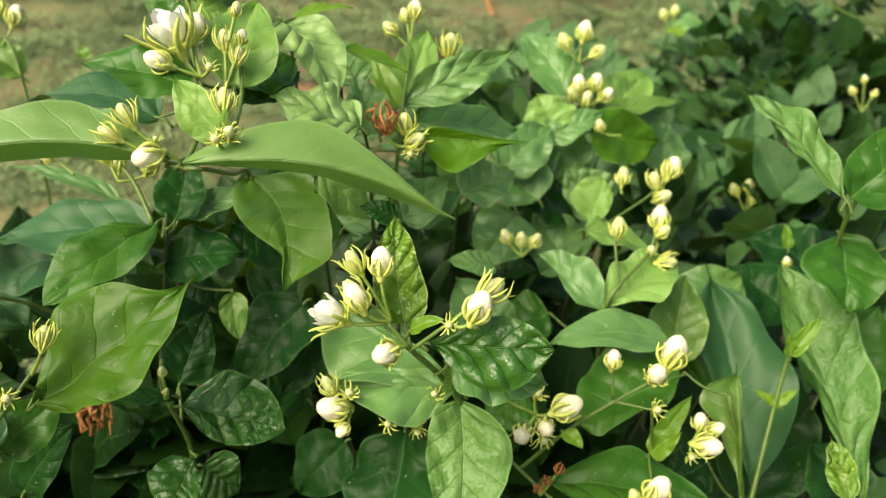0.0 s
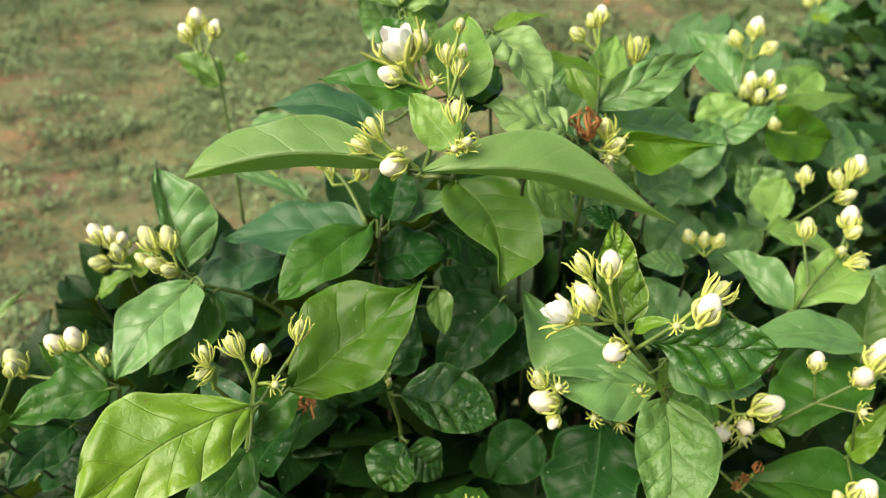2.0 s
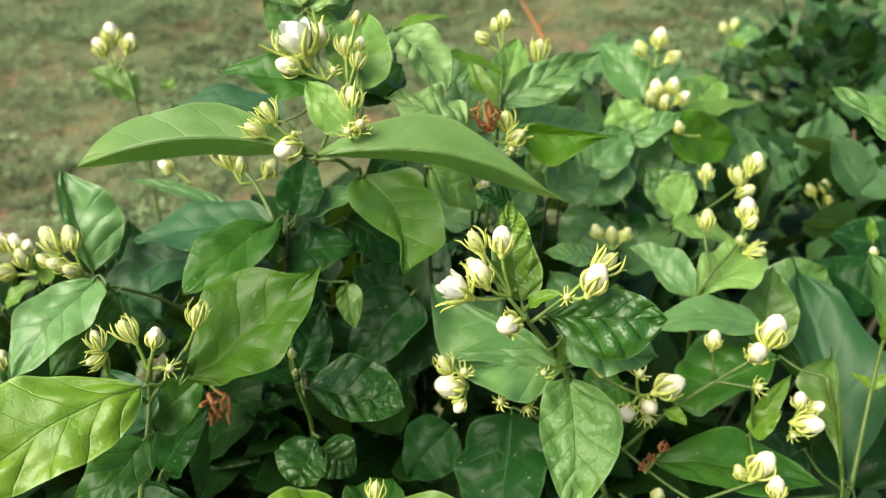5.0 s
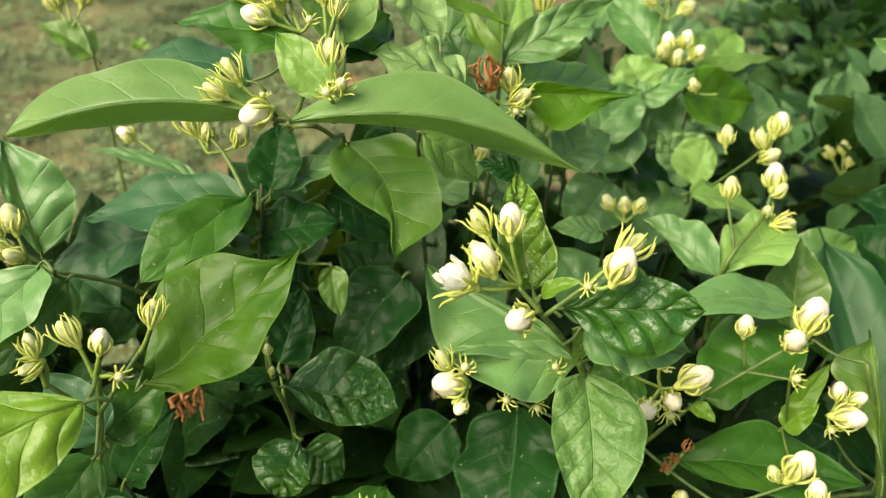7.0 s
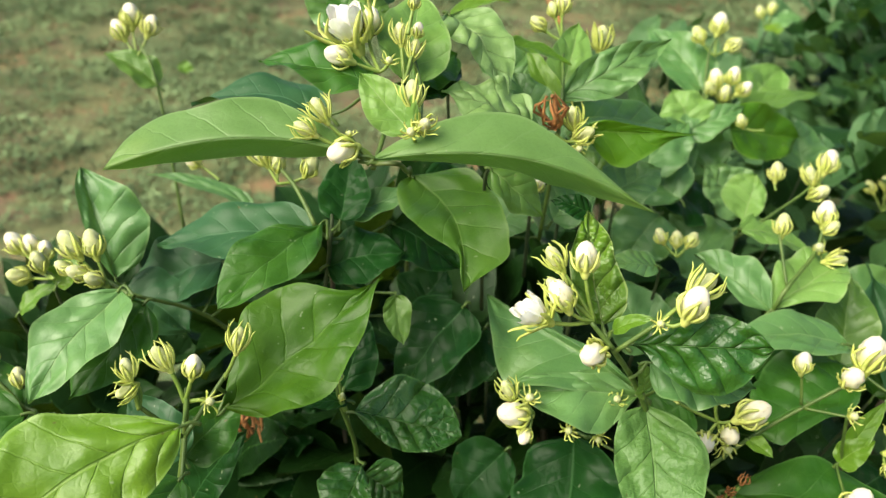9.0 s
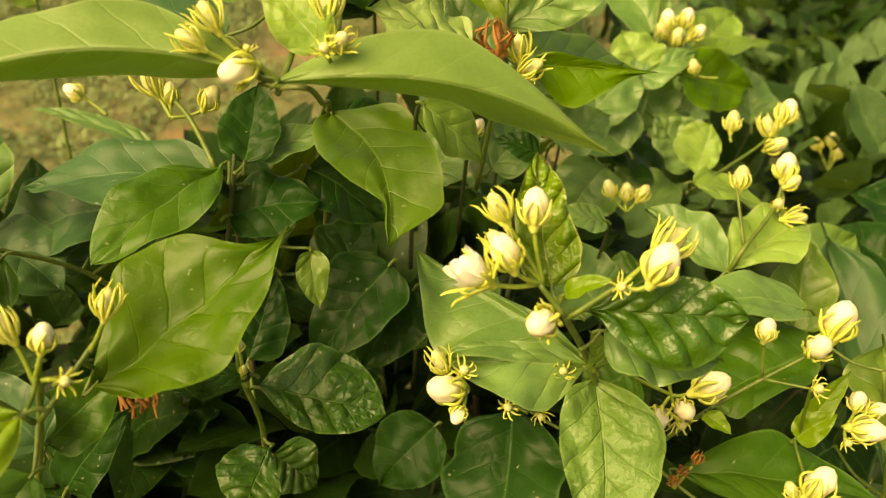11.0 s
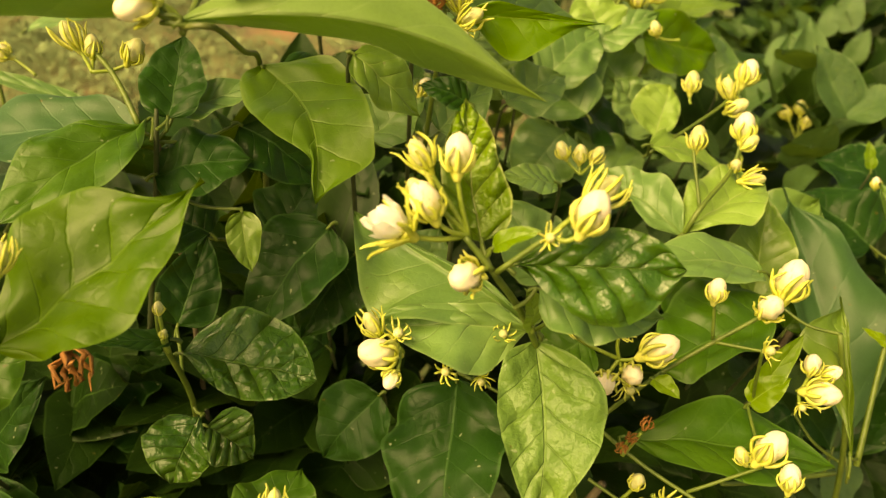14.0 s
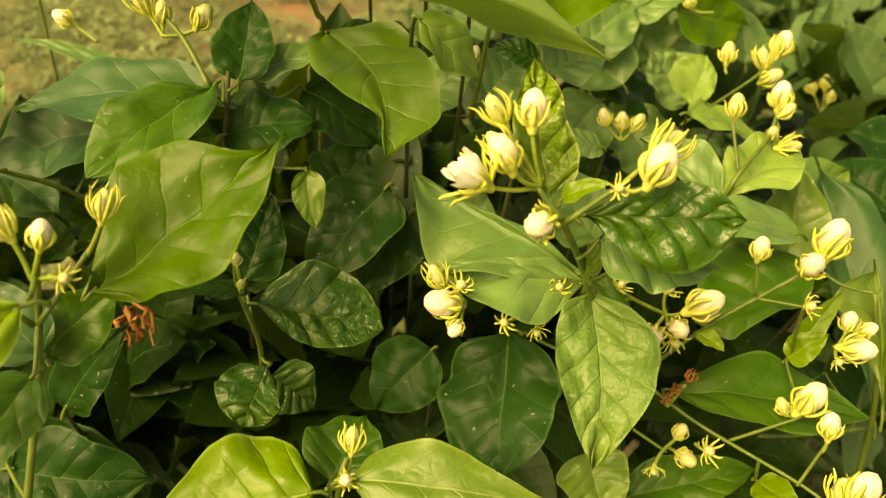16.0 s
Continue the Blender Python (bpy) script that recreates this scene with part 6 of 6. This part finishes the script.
stem(near_shrub, [(-0.0091, 0.2671, 0.7399), (-0.007, 0.261, 0.7367), (-0.0049, 0.2542, 0.7357)], 0.0007, 0.0009, STEM)
stem(near_shrub, [(-0.0179, 0.2965, 0.7745), (-0.0151, 0.3035, 0.754), (-0.0151, 0.3435, 0.654)], 0.0007, 0.0012, TWIG)
stem(near_shrub, [(-0.0075, 0.2588, 0.744), (-0.0083, 0.2557, 0.7437), (-0.0099, 0.2528, 0.7441)], 0.0007, 0.0009, STEM)
stem(near_shrub, [(0.1498, 0.3486, 0.6508), (0.1593, 0.3384, 0.6483), (0.1698, 0.3286, 0.6518)], 0.0007, 0.0009, STEM)
stem(near_shrub, [(0.141, 0.3604, 0.6633), (0.1237, 0.3715, 0.6621), (0.1073, 0.3829, 0.6689)], 0.0007, 0.0009, STEM)
stem(near_shrub, [(0.0726, 0.2965, 0.6524), (0.0769, 0.3006, 0.6481), (0.0806, 0.3056, 0.6465)], 0.0007, 0.0009, STEM)
stem(near_shrub, [(0.126, 0.3054, 0.6321), (0.1217, 0.3018, 0.6467), (0.1171, 0.298, 0.6678)], 0.0007, 0.0009, STEM)
stem(near_shrub, [(0.1235, 0.3039, 0.6295), (0.122, 0.2862, 0.6271), (0.1199, 0.2685, 0.631)], 0.0007, 0.0009, STEM)
stem(near_shrub, [(0.03, 0.2772, 0.5934), (0.037, 0.2816, 0.5934), (0.0437, 0.2867, 0.5974)], 0.0007, 0.0009, STEM)
stem(near_shrub, [(0.0543, 0.2754, 0.5601), (0.054, 0.2817, 0.5625), (0.0527, 0.2879, 0.5677)], 0.0007, 0.0009, STEM)
stem(near_shrub, [(0.1051, 0.2619, 0.5946), (0.1014, 0.2578, 0.6037), (0.0974, 0.2545, 0.6175)], 0.0007, 0.0009, STEM)
stem(near_shrub, [(-0.0705, 0.355, 0.6523), (-0.073, 0.3638, 0.6338), (-0.073, 0.4038, 0.5338)], 0.0007, 0.0012, TWIG)
stem(near_shrub, [(0.047, 0.3886, 0.634), (0.0487, 0.3954, 0.6119), (0.0487, 0.4354, 0.5119)], 0.0007, 0.0012, TWIG)
stem(near_shrub, [(0.0822, 0.4256, 0.6317), (0.0977, 0.4143, 0.6249), (0.1142, 0.4031, 0.6263)], 0.0007, 0.0009, STEM)
stem(near_shrub, [(0.0653, 0.5036, 0.6634), (0.0642, 0.524, 0.6545), (0.0636, 0.5449, 0.6548)], 0.0007, 0.0009, STEM)
stem(near_shrub, [(0.1098, 0.5012, 0.6167), (0.1115, 0.5076, 0.5949), (0.1115, 0.5476, 0.4949)], 0.0007, 0.0012, TWIG)
stem(near_shrub, [(-0.0359, 0.3787, 0.6289), (-0.0374, 0.3852, 0.6068), (-0.0374, 0.4252, 0.5068)], 0.0007, 0.0012, TWIG)
stem(near_shrub, [(0.1253, 0.3925, 0.5928), (0.1221, 0.4038, 0.5953), (0.1181, 0.4146, 0.6022)], 0.0007, 0.0009, STEM)
stem(near_shrub, [(0.0669, 0.3728, 0.6064), (0.0695, 0.3817, 0.5875), (0.0695, 0.4217, 0.4875)], 0.0007, 0.0012, TWIG)
stem(near_shrub, [(0.1837, 0.4461, 0.6136), (0.1815, 0.4525, 0.5925), (0.1815, 0.4925, 0.4925)], 0.0007, 0.0012, TWIG)
stem(near_shrub, [(0.1885, 0.398, 0.593), (0.1869, 0.4046, 0.571), (0.1869, 0.4446, 0.471)], 0.0007, 0.0012, TWIG)
stem(near_shrub, [(-0.0543, 0.4194, 0.6956), (-0.0396, 0.4178, 0.692), (-0.0257, 0.4157, 0.6935)], 0.0007, 0.0009, STEM)
stem(near_shrub, [(0.0197, 0.4624, 0.6983), (0.0171, 0.4689, 0.6776), (0.0171, 0.5089, 0.5776)], 0.0007, 0.0012, TWIG)
stem(side_shrub, [(0.1561, 0.3838, 0.6272), (0.1554, 0.3895, 0.6054), (0.1554, 0.4295, 0.5054)], 0.0007, 0.0012, TWIG)
stem(side_shrub, [(0.2101, 0.3364, 0.5538), (0.2035, 0.3263, 0.5504), (0.1971, 0.3156, 0.5513)], 0.0007, 0.0009, STEM)
stem(side_shrub, [(0.2886, 0.4099, 0.7086), (0.2692, 0.4096, 0.6978), (0.2504, 0.4098, 0.6955)], 0.0007, 0.0009, STEM)
stem(side_shrub, [(0.2322, 0.3874, 0.7465), (0.2344, 0.3899, 0.7395), (0.2372, 0.3919, 0.7348)], 0.0007, 0.0009, STEM)
stem(side_shrub, [(0.2315, 0.3874, 0.7466), (0.235, 0.39, 0.7397), (0.2377, 0.3921, 0.7351)], 0.0007, 0.0009, STEM)
stem(side_shrub, [(0.1791, 0.2971, 0.6024), (0.1837, 0.3007, 0.5971), (0.1884, 0.3039, 0.5938)], 0.0007, 0.0009, STEM)
stem(side_shrub, [(0.2227, 0.2707, 0.6365), (0.2243, 0.2779, 0.614), (0.2243, 0.3179, 0.514)], 0.0007, 0.0012, TWIG)
stem(side_shrub, [(0.2595, 0.3882, 0.5995), (0.2578, 0.3946, 0.5777), (0.2578, 0.4346, 0.4777)], 0.0007, 0.0012, TWIG)
stem(side_shrub, [(0.2262, 0.3654, 0.5253), (0.2253, 0.3716, 0.5031), (0.2253, 0.4116, 0.4031)], 0.0007, 0.0012, TWIG)
stem(side_shrub, [(0.2678, 0.464, 0.6076), (0.2738, 0.4576, 0.605), (0.2805, 0.4507, 0.6061)], 0.0007, 0.0009, STEM)
stem(side_shrub, [(0.2972, 0.4988, 0.6258), (0.2997, 0.5052, 0.6054), (0.2997, 0.5452, 0.5054)], 0.0007, 0.0012, TWIG)
stem(side_shrub, [(0.1812, 0.3504, 0.5748), (0.1856, 0.3328, 0.5719), (0.191, 0.3154, 0.5767)], 0.0007, 0.0009, STEM)
stem(side_shrub, [(0.2822, 0.3483, 0.5376), (0.2802, 0.3324, 0.5338), (0.2787, 0.3159, 0.536)], 0.0007, 0.0009, STEM)
stem(side_shrub, [(0.2632, 0.4909, 0.649), (0.2637, 0.4973, 0.6265), (0.2637, 0.5373, 0.5265)], 0.0007, 0.0012, TWIG)
stem(side_shrub, [(0.1012, 0.4484, 0.6842), (0.1028, 0.4516, 0.6779), (0.1034, 0.4546, 0.6743)], 0.0007, 0.0009, STEM)
stem(side_shrub, [(0.0401, 0.3897, 0.6921), (0.0429, 0.3985, 0.6714), (0.0429, 0.4385, 0.5714)], 0.0007, 0.0012, TWIG)
stem(side_shrub, [(0.1241, 0.4038, 0.648), (0.1178, 0.3999, 0.644), (0.1116, 0.3954, 0.6425)], 0.0007, 0.0009, STEM)
stem(back_shrub, [(-0.0198, 0.4299, 0.7725), (-0.0189, 0.429, 0.7754), (-0.0181, 0.4273, 0.7791)], 0.0007, 0.0009, STEM)
stem(back_shrub, [(-0.0115, 0.3857, 0.7749), (-0.0147, 0.3987, 0.7698), (-0.019, 0.4114, 0.7703)], 0.0007, 0.0009, STEM)
stem(back_shrub, [(-0.0123, 0.4266, 0.7654), (-0.0149, 0.4243, 0.7692), (-0.0184, 0.4215, 0.7759)], 0.0007, 0.0009, STEM)
stem(back_shrub, [(-0.0299, 0.3927, 0.7717), (-0.0246, 0.4023, 0.7692), (-0.019, 0.4114, 0.7703)], 0.0007, 0.0009, STEM)
stem(back_shrub, [(-0.0266, 0.4659, 0.7742), (-0.0221, 0.4602, 0.7819), (-0.0166, 0.4544, 0.7943)], 0.0007, 0.0009, STEM)
stem(back_shrub, [(0.105, 0.5938, 0.7218), (0.1044, 0.5922, 0.7241), (0.1042, 0.5898, 0.7275)], 0.0007, 0.0009, STEM)
stem(back_shrub, [(0.0929, 0.5585, 0.705), (0.0908, 0.5624, 0.7045), (0.0891, 0.5655, 0.7049)], 0.0007, 0.0009, STEM)
stem(back_shrub, [(0.0832, 0.5548, 0.7006), (0.0836, 0.5583, 0.6987), (0.0831, 0.5616, 0.698)], 0.0007, 0.0009, STEM)
stem(back_shrub, [(0.1338, 0.5898, 0.7078), (0.1227, 0.5893, 0.7156), (0.1107, 0.5884, 0.7299)], 0.0007, 0.0009, STEM)
stem(back_shrub, [(0.1454, 0.6108, 0.7011), (0.1436, 0.6166, 0.68), (0.1436, 0.6566, 0.58)], 0.0007, 0.0012, TWIG)
stem(back_shrub, [(0.1185, 0.5619, 0.7046), (0.1082, 0.5666, 0.7066), (0.0971, 0.5709, 0.714)], 0.0007, 0.0009, STEM)
stem(back_shrub, [(0.0576, 0.5341, 0.6732), (0.0612, 0.5414, 0.6708), (0.0641, 0.548, 0.6709)], 0.0007, 0.0009, STEM)
stem(back_shrub, [(0.0703, 0.5338, 0.6699), (0.0675, 0.5406, 0.6666), (0.0639, 0.5473, 0.667)], 0.0007, 0.0009, STEM)
stem(back_shrub, [(0.027, 0.4831, 0.6937), (0.029, 0.4895, 0.6722), (0.029, 0.5295, 0.5722)], 0.0007, 0.0012, TWIG)
stem(back_shrub, [(0.1998, 0.6094, 0.6472), (0.1999, 0.615, 0.6254), (0.1999, 0.655, 0.5254)], 0.0007, 0.0012, TWIG)
stem(back_shrub, [(0.0499, 0.519, 0.6904), (0.0574, 0.5344, 0.6799), (0.0642, 0.549, 0.6762)], 0.0007, 0.0009, STEM)
stem(back_shrub, [(0.0794, 0.5093, 0.6712), (0.0713, 0.5284, 0.6643), (0.0639, 0.5469, 0.665)], 0.0007, 0.0009, STEM)
stem(back_shrub, [(-0.0053, 0.4679, 0.7294), (-0.0075, 0.4739, 0.7088), (-0.0075, 0.5139, 0.6088)], 0.0007, 0.0012, TWIG)
stem(back_shrub, [(0.1133, 0.5585, 0.6693), (0.0971, 0.5598, 0.679), (0.0816, 0.5605, 0.6962)], 0.0007, 0.0009, STEM)
stem(back_shrub, [(-0.0188, 0.4241, 0.699), (-0.0216, 0.42, 0.6983), (-0.0251, 0.4154, 0.6995)], 0.0007, 0.0009, STEM)
stem(back_shrub, [(0.1312, 0.5262, 0.6531), (0.1332, 0.5332, 0.6312), (0.1332, 0.5732, 0.5312)], 0.0007, 0.0012, TWIG)
stem(back_shrub, [(-0.0498, 0.4217, 0.7555), (-0.0348, 0.4173, 0.7513), (-0.0205, 0.4124, 0.7529)], 0.0007, 0.0009, STEM)
stem(back_shrub, [(-0.0418, 0.4285, 0.7844), (-0.0301, 0.4298, 0.7803), (-0.018, 0.4302, 0.7808)], 0.0007, 0.0009, STEM)
stem(back_shrub, [(-0.2217, 0.4909, 0.6679), (-0.2189, 0.4988, 0.6471), (-0.2189, 0.5388, 0.5471)], 0.0007, 0.0012, TWIG)
stem(back_shrub, [(0.3837, 1.2958, 0.5765), (0.3808, 1.3035, 0.5559), (0.3808, 1.3435, 0.4559)], 0.0007, 0.0012, TWIG)
stem(back_shrub, [(0.3844, 1.2968, 0.5769), (0.3836, 1.3076, 0.5577), (0.3836, 1.3476, 0.4577)], 0.0007, 0.0012, TWIG)
# ---- end plants ----

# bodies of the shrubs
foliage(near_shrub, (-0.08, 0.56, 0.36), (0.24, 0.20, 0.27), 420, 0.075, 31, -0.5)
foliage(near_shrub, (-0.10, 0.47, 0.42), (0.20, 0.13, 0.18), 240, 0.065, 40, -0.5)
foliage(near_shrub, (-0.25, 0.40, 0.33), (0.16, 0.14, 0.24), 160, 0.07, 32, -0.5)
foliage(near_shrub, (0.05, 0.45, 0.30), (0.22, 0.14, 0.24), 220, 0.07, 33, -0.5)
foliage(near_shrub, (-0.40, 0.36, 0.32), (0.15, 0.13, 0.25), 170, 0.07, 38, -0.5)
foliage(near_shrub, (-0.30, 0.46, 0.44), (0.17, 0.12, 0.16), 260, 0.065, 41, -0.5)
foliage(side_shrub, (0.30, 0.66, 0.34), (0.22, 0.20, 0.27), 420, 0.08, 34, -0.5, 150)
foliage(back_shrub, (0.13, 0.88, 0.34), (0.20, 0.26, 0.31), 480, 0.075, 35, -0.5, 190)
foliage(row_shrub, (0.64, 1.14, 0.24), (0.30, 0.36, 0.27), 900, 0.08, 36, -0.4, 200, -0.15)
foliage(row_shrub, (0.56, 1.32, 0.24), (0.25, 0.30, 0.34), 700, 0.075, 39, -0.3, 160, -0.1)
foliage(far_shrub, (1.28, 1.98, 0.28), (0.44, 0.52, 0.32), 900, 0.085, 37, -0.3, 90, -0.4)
for shrub, (x, y) in ((near_shrub, (-0.08, 0.55)), (near_shrub, (0.04, 0.48)), (side_shrub, (0.28, 0.62)), (back_shrub, (0.14, 0.95)), (row_shrub, (0.64, 1.14)), (far_shrub, (1.28, 1.98))):
    for k in range(4):
        a = k * 1.57 + 0.4
        stem(shrub, [(x + 0.02 * math.cos(a), y + 0.02 * math.sin(a), -0.02), (x + 0.06 * math.cos(a), y + 0.06 * math.sin(a), 0.25), (x + 0.13 * math.cos(a), y + 0.13 * math.sin(a), 0.5)], 0.005, 0.0025, BARK)
